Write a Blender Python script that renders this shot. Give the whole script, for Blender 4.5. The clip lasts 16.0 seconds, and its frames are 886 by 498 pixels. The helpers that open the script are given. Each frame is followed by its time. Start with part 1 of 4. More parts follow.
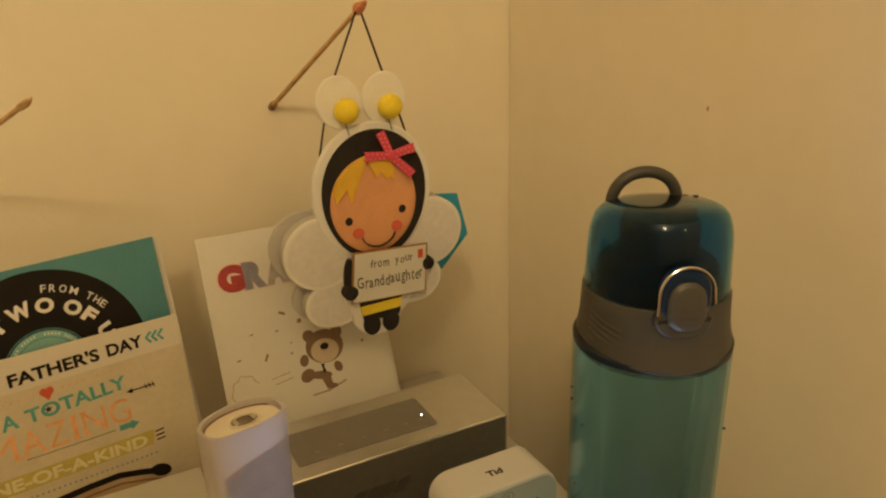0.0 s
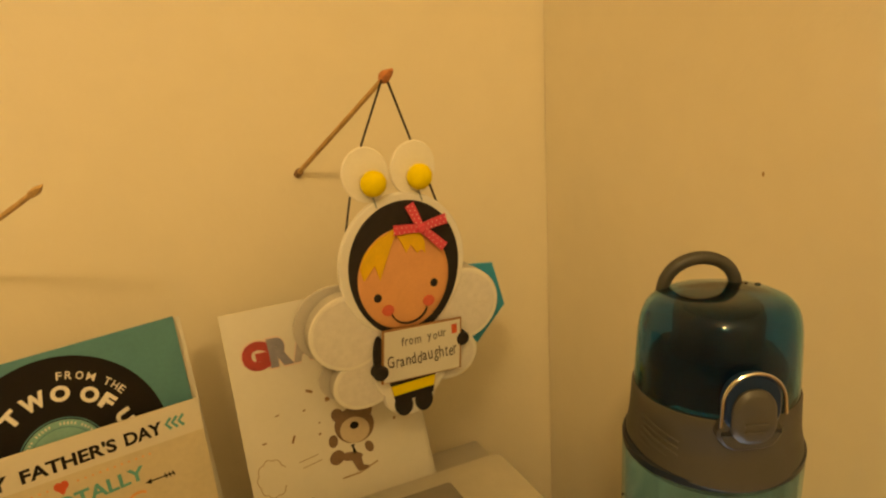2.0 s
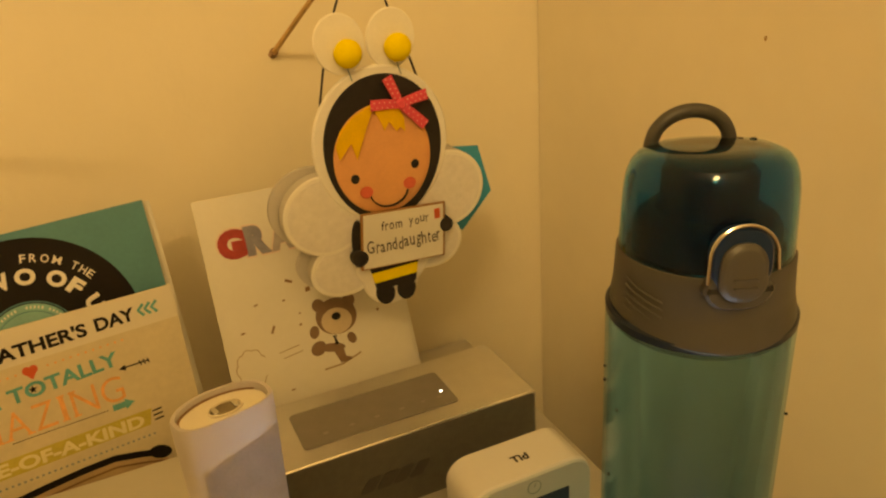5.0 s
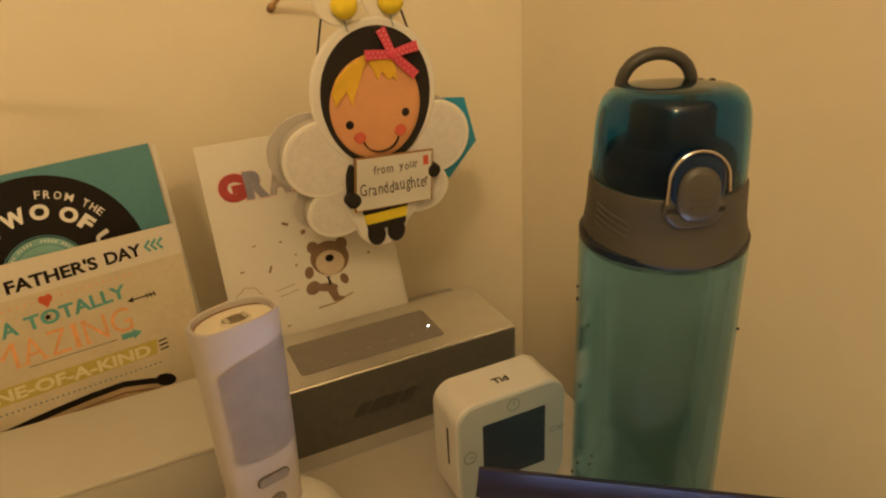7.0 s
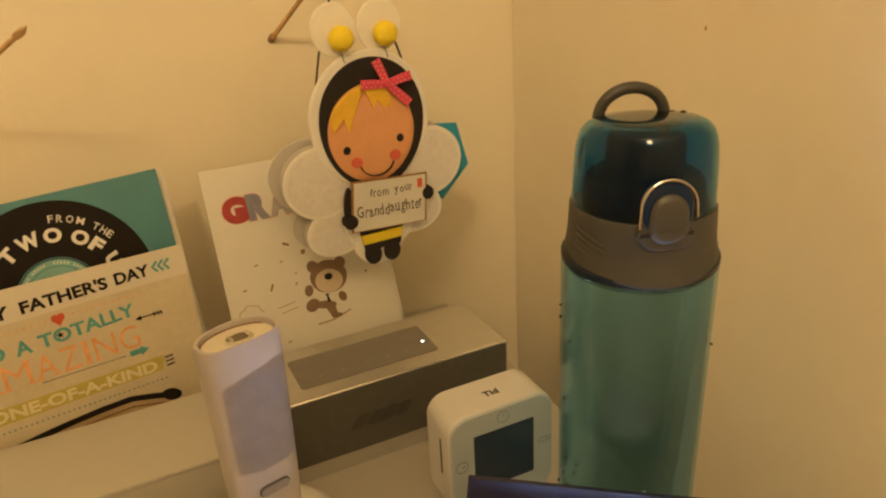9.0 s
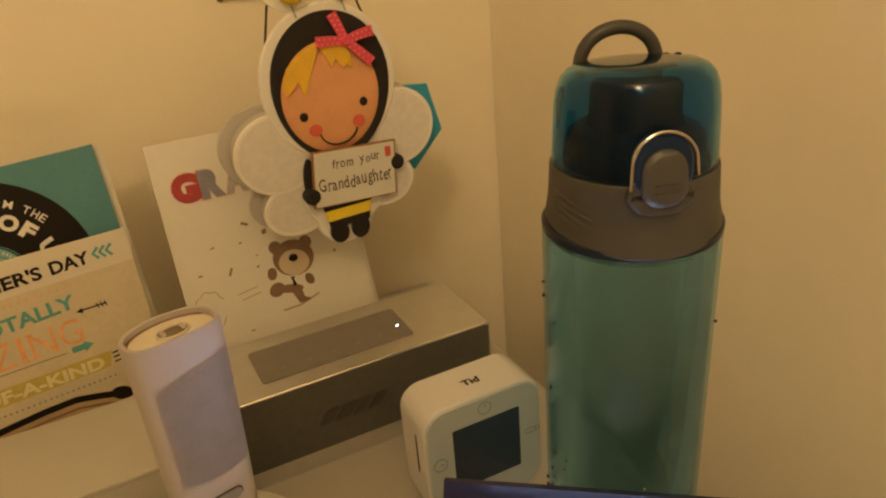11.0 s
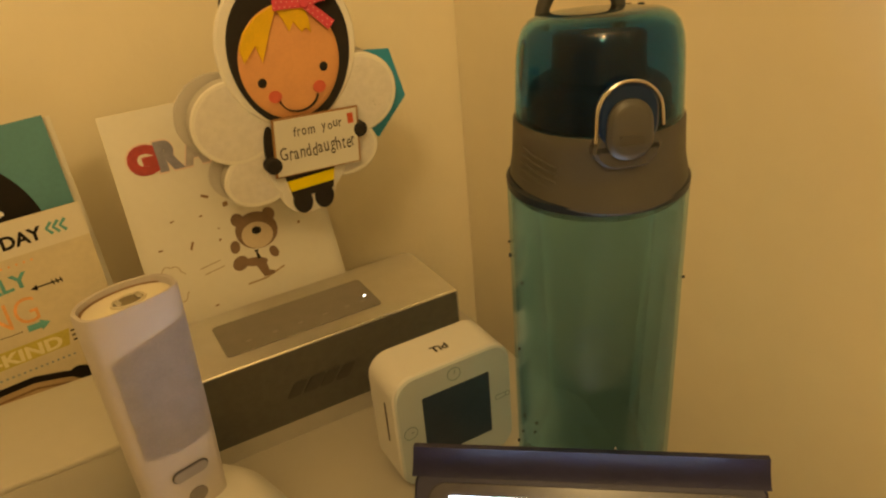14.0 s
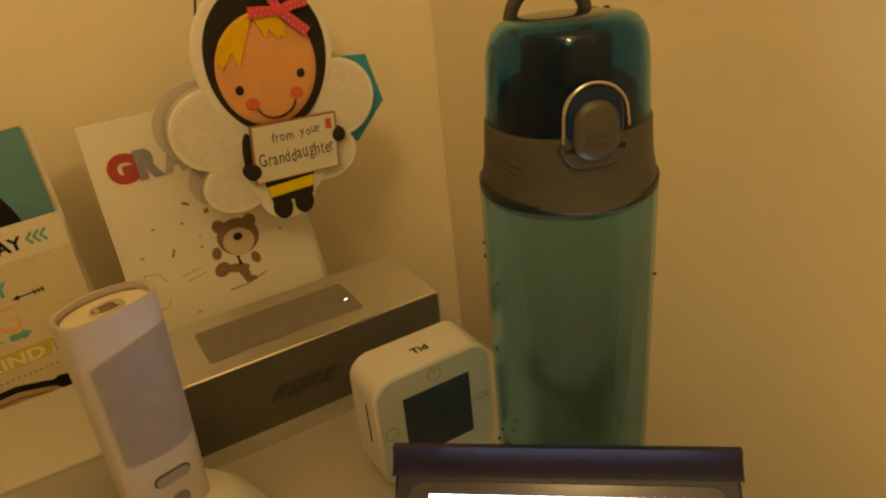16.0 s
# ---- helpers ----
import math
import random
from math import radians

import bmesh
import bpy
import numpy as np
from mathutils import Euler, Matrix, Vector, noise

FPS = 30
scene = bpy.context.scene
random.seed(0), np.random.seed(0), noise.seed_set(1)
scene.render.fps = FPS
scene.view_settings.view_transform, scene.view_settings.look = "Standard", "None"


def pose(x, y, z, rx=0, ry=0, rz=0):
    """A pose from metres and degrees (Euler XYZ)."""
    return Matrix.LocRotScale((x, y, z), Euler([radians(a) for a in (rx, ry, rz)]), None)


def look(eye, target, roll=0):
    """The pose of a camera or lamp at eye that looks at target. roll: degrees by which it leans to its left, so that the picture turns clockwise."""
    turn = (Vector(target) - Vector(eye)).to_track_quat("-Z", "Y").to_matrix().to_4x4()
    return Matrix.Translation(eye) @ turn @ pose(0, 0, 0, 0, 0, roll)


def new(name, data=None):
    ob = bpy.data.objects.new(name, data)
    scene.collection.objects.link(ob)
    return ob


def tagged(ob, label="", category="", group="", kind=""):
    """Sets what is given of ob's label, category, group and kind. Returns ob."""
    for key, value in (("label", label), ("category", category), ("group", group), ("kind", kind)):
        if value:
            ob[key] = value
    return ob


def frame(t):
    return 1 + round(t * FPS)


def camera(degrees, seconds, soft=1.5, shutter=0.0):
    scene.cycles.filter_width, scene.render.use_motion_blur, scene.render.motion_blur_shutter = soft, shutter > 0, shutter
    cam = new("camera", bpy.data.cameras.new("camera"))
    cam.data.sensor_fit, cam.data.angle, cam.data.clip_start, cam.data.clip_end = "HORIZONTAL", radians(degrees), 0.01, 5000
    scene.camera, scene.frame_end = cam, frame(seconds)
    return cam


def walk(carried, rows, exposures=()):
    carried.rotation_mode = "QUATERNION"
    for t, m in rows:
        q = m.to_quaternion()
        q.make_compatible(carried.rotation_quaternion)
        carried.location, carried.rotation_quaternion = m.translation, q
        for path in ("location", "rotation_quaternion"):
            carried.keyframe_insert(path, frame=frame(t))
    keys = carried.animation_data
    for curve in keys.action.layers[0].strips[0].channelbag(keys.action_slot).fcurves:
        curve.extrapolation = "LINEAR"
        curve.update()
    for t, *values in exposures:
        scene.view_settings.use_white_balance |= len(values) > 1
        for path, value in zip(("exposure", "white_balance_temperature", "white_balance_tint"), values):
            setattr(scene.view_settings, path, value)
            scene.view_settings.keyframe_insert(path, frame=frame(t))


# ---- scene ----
cam = camera(59.9, 16.0, soft=2.2)
PATH = [
    (0, (-0.137, -0.361, 0.331), (0.715, 1.307, -0.372), -1.7),
    (0.5, (-0.121, -0.348, 0.322), (0.726, 1.309, -0.411), -2.2),
    (1, (-0.115, -0.339, 0.327), (0.722, 1.307, -0.441), -2.5),
    (1.5, (-0.116, -0.331, 0.328), (0.685, 1.351, -0.4), -3.4),
    (2, (-0.118, -0.33, 0.346), (0.661, 1.403, -0.278), -3.5),
    (2.5, (-0.118, -0.332, 0.329), (0.603, 1.4, -0.364), -4.3),
    (3, (-0.114, -0.329, 0.324), (0.589, 1.38, -0.441), -4.4),
    (5.5, (-0.104, -0.325, 0.311), (0.632, 1.35, -0.498), -3.7),
    (6, (-0.111, -0.332, 0.313), (0.63, 1.332, -0.514), -3.3),
    (6.5, (-0.136, -0.367, 0.315), (0.665, 1.287, -0.476), -2.2),
    (7, (-0.123, -0.358, 0.306), (0.637, 1.286, -0.542), -2.9),
    (7.5, (-0.133, -0.373, 0.317), (0.626, 1.276, -0.523), -2.3),
    (8, (-0.137, -0.389, 0.319), (0.61, 1.268, -0.517), -3.1),
    (8.5, (-0.134, -0.393, 0.32), (0.642, 1.261, -0.494), -3.1),
    (9, (-0.126, -0.377, 0.319), (0.638, 1.28, -0.5), -3.2),
    (11.3, (-0.097, -0.345, 0.297), (0.67, 1.28, -0.58), -5.1),
    (11.5, (-0.097, -0.346, 0.298), (0.676, 1.28, -0.573), -5.2),
    (12, (-0.099, -0.346, 0.296), (0.677, 1.275, -0.583), -5.2),
    (12.5, (-0.097, -0.346, 0.296), (0.695, 1.262, -0.592), -5.0),
    (13, (-0.097, -0.343, 0.292), (0.703, 1.255, -0.606), -5.1),
    (13.5, (-0.096, -0.342, 0.288), (0.711, 1.245, -0.623), -5.2),
    (14, (-0.095, -0.344, 0.287), (0.72, 1.233, -0.634), -5.2),
    (14.5, (-0.092, -0.347, 0.287), (0.732, 1.223, -0.637), -5.5),
    (15, (-0.093, -0.347, 0.289), (0.737, 1.219, -0.636), -5.6),
    (15.5, (-0.092, -0.351, 0.289), (0.746, 1.217, -0.627), -5.7),
    (16, (-0.092, -0.351, 0.288), (0.748, 1.216, -0.627), -5.9),
]
walk(cam, [(t, look(eye, target, roll)) for t, eye, target, roll in PATH],
     exposures=[(0, -0.40, 5700, 2), (0.5, -0.17, 5800, 2), (1, -0.20, 6400, 0), (1.5, -0.20, 7800, 0), (2, -0.20, 7500, 0), (2.5, -0.21, 7500, 0), (3, -0.22, 7700, 0),
                (5.5, -0.17, 8200, 0), (6, -0.17, 8000, 0), (6.5, -0.20, 6400, 4), (7, -0.22, 6000, 8), (7.5, -0.21, 6000, 8), (8, -0.15, 5900, 8), (8.5, -0.02, 6000, 6), (9, -0.10, 6000, 6),
                (11.5, -0.30, 6000, 8), (12, -0.30, 6100, 8), (12.5, -0.34, 6200, 6), (13, -0.35, 6700, 3), (13.5, -0.30, 7200, 1), (14, -0.20, 7300, 0), (14.5, -0.68, 7600, 1), (15, -0.75, 7500, 1), (15.5, -0.20, 7500, 0), (16, -0.58, 7700, 1)])

# ---------------------------------------------------------------- light
world = bpy.data.worlds.new("world")
scene.world = world
world.use_nodes = True
world.node_tree.nodes["Background"].inputs[0].default_value = (1.0, 0.72, 0.45, 1)
world.node_tree.nodes["Background"].inputs[1].default_value = 0.02


def bulb_light(x, y, z, watts, radius, colour):
    data = bpy.data.lights.new("bulb_light", "POINT")
    data.energy, data.shadow_soft_size, data.color = watts, radius, colour
    new("bulb_light", data).location = (x, y, z)


LAMP_1 = (-0.76, -1.28, 1.42)
LAMP_2 = (0.10, -2.0, 1.35)
WARM = (1.0, 0.66, 0.31)
bulb_light(*LAMP_1, 56, 0.11, WARM)
bulb_light(*LAMP_2, 4, 0.04, WARM)

# ---------------------------------------------------------------- materials
def mat(name, colour, rough=0.5, metal=0.0, vary=0.06, scale=40.0, bump=0.0, bump_scale=300.0, coat=0.0, sheen=0.0, spec=0.5):
    m = bpy.data.materials.new(name)
    m.use_nodes = True
    nt = m.node_tree
    b = nt.nodes["Principled BSDF"]
    b.inputs["Roughness"].default_value = rough
    b.inputs["Metallic"].default_value = metal
    b.inputs["Coat Weight"].default_value = coat
    b.inputs["Sheen Weight"].default_value = sheen
    b.inputs["Specular IOR Level"].default_value = spec
    co = nt.nodes.new("ShaderNodeTexCoord")
    n1 = nt.nodes.new("ShaderNodeTexNoise")
    n1.inputs["Scale"].default_value, n1.inputs["Detail"].default_value = scale, 6
    nt.links.new(co.outputs["Object"], n1.inputs["Vector"])
    n2 = nt.nodes.new("ShaderNodeTexNoise")
    n2.inputs["Scale"].default_value, n2.inputs["Detail"].default_value = scale * 9, 3
    nt.links.new(co.outputs["Object"], n2.inputs["Vector"])
    add = nt.nodes.new("ShaderNodeMath")
    add.operation = "MULTIPLY_ADD"
    add.inputs[1].default_value = 0.6
    nt.links.new(n2.outputs["Fac"], add.inputs[0])
    nt.links.new(n1.outputs["Fac"], add.inputs[2])
    ramp = nt.nodes.new("ShaderNodeValToRGB")
    ramp.color_ramp.elements[0].position, ramp.color_ramp.elements[1].position = 0.45, 1.0
    ramp.color_ramp.elements[0].color = (*[c * (1 - vary) for c in colour], 1)
    ramp.color_ramp.elements[1].color = (*[min(1, c * (1 + vary)) for c in colour], 1)
    nt.links.new(add.outputs[0], ramp.inputs[0])
    nt.links.new(ramp.outputs[0], b.inputs["Base Color"])
    if bump:
        n3 = nt.nodes.new("ShaderNodeTexNoise")
        n3.inputs["Scale"].default_value, n3.inputs["Detail"].default_value = bump_scale, 4
        nt.links.new(co.outputs["Object"], n3.inputs["Vector"])
        bp = nt.nodes.new("ShaderNodeBump")
        bp.inputs["Strength"].default_value, bp.inputs["Distance"].default_value = bump, 0.001
        nt.links.new(n3.outputs["Fac"], bp.inputs["Height"])
        nt.links.new(bp.outputs[0], b.inputs["Normal"])
    return m


def thin_plastic(name, colour):
    """A thin tinted wall: light goes straight through, with a sharp sheen on top."""
    m = bpy.data.materials.new(name)
    m.use_nodes = True
    nt = m.node_tree
    clear = nt.nodes.new("ShaderNodeBsdfTransparent")
    gloss = nt.nodes.new("ShaderNodeBsdfGlossy")
    gloss.inputs["Roughness"].default_value = 0.04
    rim = nt.nodes.new("ShaderNodeLayerWeight")
    rim.inputs["Blend"].default_value = 0.5
    fres = nt.nodes.new("ShaderNodeMath")
    fres.operation = "POWER"
    fres.inputs[1].default_value = 3.5
    less = nt.nodes.new("ShaderNodeMath")
    less.operation = "MULTIPLY_ADD"
    less.inputs[1].default_value, less.inputs[2].default_value = 0.45, 0.025
    nt.links.new(rim.outputs["Facing"], fres.inputs[0])
    nt.links.new(fres.outputs[0], less.inputs[0])
    mix = nt.nodes.new("ShaderNodeMixShader")
    co = nt.nodes.new("ShaderNodeTexCoord")
    n = nt.nodes.new("ShaderNodeTexNoise")
    n.inputs["Scale"].default_value, n.inputs["Detail"].default_value = 45, 4
    ramp = nt.nodes.new("ShaderNodeValToRGB")
    ramp.color_ramp.elements[0].color = (*[c * 0.97 for c in colour], 1)
    ramp.color_ramp.elements[1].color = (*[min(1, c * 1.03) for c in colour], 1)
    nt.links.new(co.outputs["Object"], n.inputs["Vector"])
    nt.links.new(n.outputs["Fac"], ramp.inputs[0])
    nt.links.new(ramp.outputs[0], clear.inputs[0])
    nt.links.new(less.outputs[0], mix.inputs[0])
    nt.links.new(clear.outputs[0], mix.inputs[1])
    nt.links.new(gloss.outputs[0], mix.inputs[2])
    nt.links.new(mix.outputs[0], nt.nodes["Material Output"].inputs["Surface"])
    return m


def clear_plastic(name, colour, rough=0.03, ior=1.3, straight=0.0):
    m = bpy.data.materials.new(name)
    m.use_nodes = True
    nt = m.node_tree
    b = nt.nodes["Principled BSDF"]
    b.inputs["Base Color"].default_value = (*colour, 1)
    b.inputs["Roughness"].default_value = rough
    b.inputs["IOR"].default_value = ior
    b.inputs["Transmission Weight"].default_value = 1.0
    co = nt.nodes.new("ShaderNodeTexCoord")
    n = nt.nodes.new("ShaderNodeTexNoise")
    n.inputs["Scale"].default_value = 60
    nt.links.new(co.outputs["Object"], n.inputs["Vector"])
    bp = nt.nodes.new("ShaderNodeBump")
    bp.inputs["Strength"].default_value, bp.inputs["Distance"].default_value = 0.08, 0.0006
    nt.links.new(n.outputs["Fac"], bp.inputs["Height"])
    nt.links.new(bp.outputs[0], b.inputs["Normal"])
    if straight:
        clear = nt.nodes.new("ShaderNodeBsdfTransparent")
        mix = nt.nodes.new("ShaderNodeMixShader")
        mix.inputs[0].default_value = straight
        nt.links.new(b.outputs[0], mix.inputs[1])
        nt.links.new(clear.outputs[0], mix.inputs[2])
        nt.links.new(mix.outputs[0], nt.nodes["Material Output"].inputs["Surface"])
    return m


def glow(name, colour, strength):
    m = bpy.data.materials.new(name)
    m.use_nodes = True
    b = m.node_tree.nodes["Principled BSDF"]
    b.inputs["Base Color"].default_value = (0.02, 0.02, 0.02, 1)
    b.inputs["Emission Color"].default_value = (*colour, 1)
    b.inputs["Emission Strength"].default_value = strength
    return m


WALL = mat("cream_wall_paint", (0.78, 0.71, 0.55), 0.75, vary=0.03, scale=5, bump=0.25, bump_scale=220)
CEIL = mat("ceiling_paint", (0.8, 0.78, 0.74), 0.8, scale=4)
FLOOR = mat("floor_wood", (0.3, 0.19, 0.1), 0.5, vary=0.2, scale=6)
DESK = mat("white_laminate", (0.47, 0.45, 0.41), 0.35, vary=0.025, scale=12, bump=0.05, bump_scale=500)
LEDGE = mat("white_lacquer", (0.53, 0.51, 0.46), 0.4, vary=0.025, scale=14, bump=0.05, bump_scale=400)
SILVER = mat("brushed_aluminium", (0.60, 0.59, 0.56), 0.33, 0.75, vary=0.05, scale=90, bump=0.1, bump_scale=900)
GRILLE_M = mat("dark_perforated_metal", (0.115, 0.112, 0.10), 0.6, 0.3, vary=0.12, scale=200)
LOGO = mat("dark_badge", (0.08, 0.076, 0.072), 0.4, 0.4)
RUBBER = mat("grey_brown_rubber", (0.2, 0.185, 0.165), 0.55, vary=0.08, scale=120)
DARK_PRINT = mat("dark_grey_print", (0.04, 0.038, 0.036), 0.6)
WHITE_PL = mat("white_plastic", (0.63, 0.625, 0.615), 0.4, vary=0.02, scale=30, bump=0.05, bump_scale=700)
# White plastic; the cool shade on the night light is put into this colour.
LILAC_SHADE = mat("lilac_shaded_white_plastic", (0.50, 0.47, 0.475), 0.45, vary=0.03, scale=40, bump=0.05, bump_scale=700)
BUTTON_PL = mat("mid_grey_plastic", (0.28, 0.265, 0.27), 0.35, vary=0.05, scale=60)
SENSOR_PL = mat("smoky_grey_plastic", (0.20, 0.185, 0.18), 0.25, vary=0.08, scale=60)
# The window's grey carries the same lilac shade tone in its colour.
LENS_PL = mat("frosted_grey_plastic", (0.545, 0.51, 0.525), 0.5, vary=0.10, scale=110)
CREAM_PL = mat("cream_plastic", (0.75, 0.7, 0.58), 0.45, vary=0.03, scale=60)
STEEL = mat("bright_steel", (0.55, 0.54, 0.52), 0.18, 1.0, vary=0.05, scale=60)
# Socket metal with the recess's shade put into the colour.
SHADED_STEEL = mat("shaded_socket_metal", (0.22, 0.19, 0.14), 0.3, 0.9, vary=0.2, scale=300)
# Clock front: its bluish light and shade are painted into the base colour.
FACE_COOL = mat("cool_shaded_white_plastic", (0.45, 0.50, 0.52), 0.4, vary=0.02, scale=30, bump=0.05, bump_scale=700)
# Paler than the housing metal: the edge's highlight is put into the colour.
EDGE_HIGHLIGHT = mat("aluminium_edge_highlight", (0.78, 0.76, 0.72), 0.25, 0.9, vary=0.05, scale=90)
SCREEN_OFF = mat("dark_lcd", (0.03, 0.045, 0.075), 0.12, vary=0.1, scale=30)
GREY_PL = mat("grey_matt_plastic", (0.049, 0.0475, 0.041), 0.45, vary=0.05, scale=60, bump=0.06, bump_scale=900)
GREY_PL2 = mat("grey_button_plastic", (0.055, 0.053, 0.046), 0.42, vary=0.05, scale=60)
TEAL_CLEAR = thin_plastic("clear_teal_plastic", (0.71, 0.885, 1.0))
WATER = clear_plastic("still_water", (0.95, 0.985, 1.0), 0.0, 1.33, 0.35)
TEAL_CAP = clear_plastic("deep_teal_plastic", (0.05, 0.34, 0.62), 0.04, 1.35)
NAVY = mat("deep_blue_plastic", (0.006, 0.022, 0.065), 0.3, spec=0.3)
BAND = mat("blue_black_plastic", (0.004, 0.011, 0.022), 0.3, spec=0.3)
DARK_CORE = mat("dark_blue_silicone", (0.010, 0.036, 0.050), 0.5, spec=0.2)
DIRT = mat("dark_water_specks", (0.02, 0.03, 0.035), 0.2)
WOOD = mat("split_bamboo", (0.5, 0.32, 0.13), 0.6, vary=0.25, scale=120, bump=0.3, bump_scale=600)
TIP_WOOD = mat("frayed_wood", (0.5, 0.2, 0.08), 0.7, vary=0.3, scale=200)
CORD = mat("black_cord", (0.02, 0.016, 0.014), 0.8)
CASE = mat("navy_leatherette", (0.016, 0.017, 0.055), 0.35, spec=0.3, vary=0.15, scale=80, bump=0.2, bump_scale=1500)
PHONE_M = mat("dark_glass_bezel", (0.06, 0.06, 0.08), 0.18, vary=0.1)
SCREEN_ON = glow("lit_screen", (0.55, 0.68, 1.0), 15.0)
LED = glow("white_led", (1.0, 0.95, 0.9), 8.0)
LED_DIM = mat("faint_icons", (0.26, 0.245, 0.22), 0.5)
PAPER = mat("white_card_paper", (0.67, 0.65, 0.59), 0.6, vary=0.03, scale=25, bump=0.05, bump_scale=500)
KRAFT = mat("cream_printed_card", (0.61, 0.545, 0.40), 0.6, vary=0.08, scale=30)
WHITE_BAND = mat("off_white_print", (0.69, 0.65, 0.56), 0.6, vary=0.03, scale=40)
TEAL_CARD = mat("teal_printed_card", (0.085, 0.25, 0.30), 0.5, vary=0.1, scale=45)
BLACK_PRINT = mat("black_print", (0.011, 0.009, 0.008), 0.6, vary=0.15, spec=0.2)
WHITE_PRINT = mat("white_print", (0.8, 0.78, 0.72), 0.6)
PALE_TEAL = mat("pale_teal_print", (0.24, 0.48, 0.46), 0.55, vary=0.1, scale=60)
TEAL_PRINT = mat("teal_print", (0.11, 0.36, 0.36), 0.6, vary=0.15, scale=120)
ORANGE_PRINT = mat("faded_orange_print", (0.74, 0.38, 0.16), 0.6, vary=0.25, scale=140)
RED_PRINT = mat("red_print", (0.55, 0.09, 0.04), 0.6, vary=0.1)
MUSTARD = mat("mustard_print", (0.5, 0.43, 0.1), 0.6, vary=0.15, scale=120)
PALE_MUST = mat("pale_mustard_print", (0.72, 0.67, 0.42), 0.6, vary=0.06)
BROWN_PRINT = mat("brown_print", (0.24, 0.14, 0.07), 0.6, vary=0.15)
GREY_PRINT = mat("grey_blue_print", (0.22, 0.28, 0.3), 0.6, vary=0.1)
KRAFT_DARK = mat("tan_print", (0.5, 0.38, 0.22), 0.6, vary=0.12, scale=60)
DEEP_RED = mat("dark_red_print", (0.33, 0.03, 0.03), 0.55, vary=0.25, scale=200)
SLATE = mat("slate_print", (0.21, 0.21, 0.27), 0.55, vary=0.2, scale=200)
GREY_LETTER = mat("grey_letter_print", (0.36, 0.33, 0.33), 0.55, vary=0.2, scale=200)
PINK_EDGE = mat("pale_pink_outline", (0.7, 0.55, 0.5), 0.55)
BEAR = mat("brown_figure_print", (0.19, 0.12, 0.075), 0.6, vary=0.15, scale=150)
BEAR_LIGHT = mat("beige_figure_print", (0.55, 0.46, 0.34), 0.6, vary=0.08)
LINE_PRINT = mat("sepia_line_print", (0.36, 0.27, 0.17), 0.6)
FELT_WHITE = mat("white_felt", (0.79, 0.77, 0.72), 0.85, vary=0.03, scale=80, bump=0.3, bump_scale=1500, sheen=0.2)
FELT_EAR = mat("sheer_white_felt", (0.80, 0.77, 0.68), 0.85, vary=0.04, scale=60, bump=0.2, bump_scale=1500)
WING_EDGE = mat("grey_foam_edge", (0.5, 0.48, 0.45), 0.85, vary=0.05, scale=80)
WING_IN = mat("glittered_grey_felt", (0.70, 0.675, 0.65), 0.6, vary=0.08, scale=260, bump=0.25, bump_scale=1800)
GLITTER = mat("glitter_fleck", (0.85, 0.9, 0.85), 0.08, 1.0)
FELT_BLACK = mat("black_felt", (0.016, 0.013, 0.012), 0.9, vary=0.2, scale=200, bump=0.3, bump_scale=1500)
FELT_SKIN = mat("peach_felt", (0.72, 0.36, 0.16), 0.85, vary=0.06, scale=60, bump=0.25, bump_scale=1500)
FELT_YELLOW = mat("yellow_felt", (0.82, 0.64, 0.02), 0.85, vary=0.06, scale=90, bump=0.3, bump_scale=1500)
FELT_HAIR = mat("golden_felt", (0.75, 0.46, 0.03), 0.85, vary=0.1, scale=120, bump=0.3, bump_scale=1500)
BLUSH = mat("pink_blush", (0.64, 0.13, 0.08), 0.85, vary=0.1)
RIBBON = mat("pink_ribbon", (0.66, 0.07, 0.12), 0.5, vary=0.08, scale=120)
RIBBON_DOT = mat("pale_pink_dots", (0.8, 0.5, 0.48), 0.6)
BLUE_TAG = mat("bright_blue_card", (0.03, 0.3, 0.5), 0.5, vary=0.06)
LETTER_EDGE = mat("brown_card_edge", (0.3, 0.16, 0.06), 0.6, vary=0.1)
INK = mat("brown_black_ink", (0.05, 0.035, 0.025), 0.6)


# ---------------------------------------------------------------- builders
def link(name, bm, material, smooth=True, angle=35):
    me = bpy.data.meshes.new(name)
    bmesh.ops.recalc_face_normals(bm, faces=bm.faces)
    for f in bm.faces:
        f.smooth = smooth
    if smooth:
        for e in bm.edges:
            if len(e.link_faces) == 2 and e.calc_face_angle(0) > radians(angle):
                e.smooth = False
    bm.to_mesh(me)
    bm.free()
    for m in material if isinstance(material, (list, tuple)) else [material]:
        me.materials.append(m)
    return new(name, me)


def part(name, bm, material, parent, label="", smooth=True, at=None):
    ob = link(name, bm, material, smooth)
    ob.parent = parent
    if at is not None:
        ob.matrix_local = at
    return tagged(ob, label)


def thing(name, m, label, category, group="", kind=""):
    ob = new(name)
    ob.empty_display_size = 0.02
    ob.matrix_world = m
    return tagged(ob, label, category, group, kind)


def axes(o, u, v):
    u, v = Vector(u).normalized(), Vector(v)
    n = u.cross(v).normalized()
    v = n.cross(u)
    m = Matrix((u, v, n)).transposed().to_4x4()
    m.translation = o
    return m


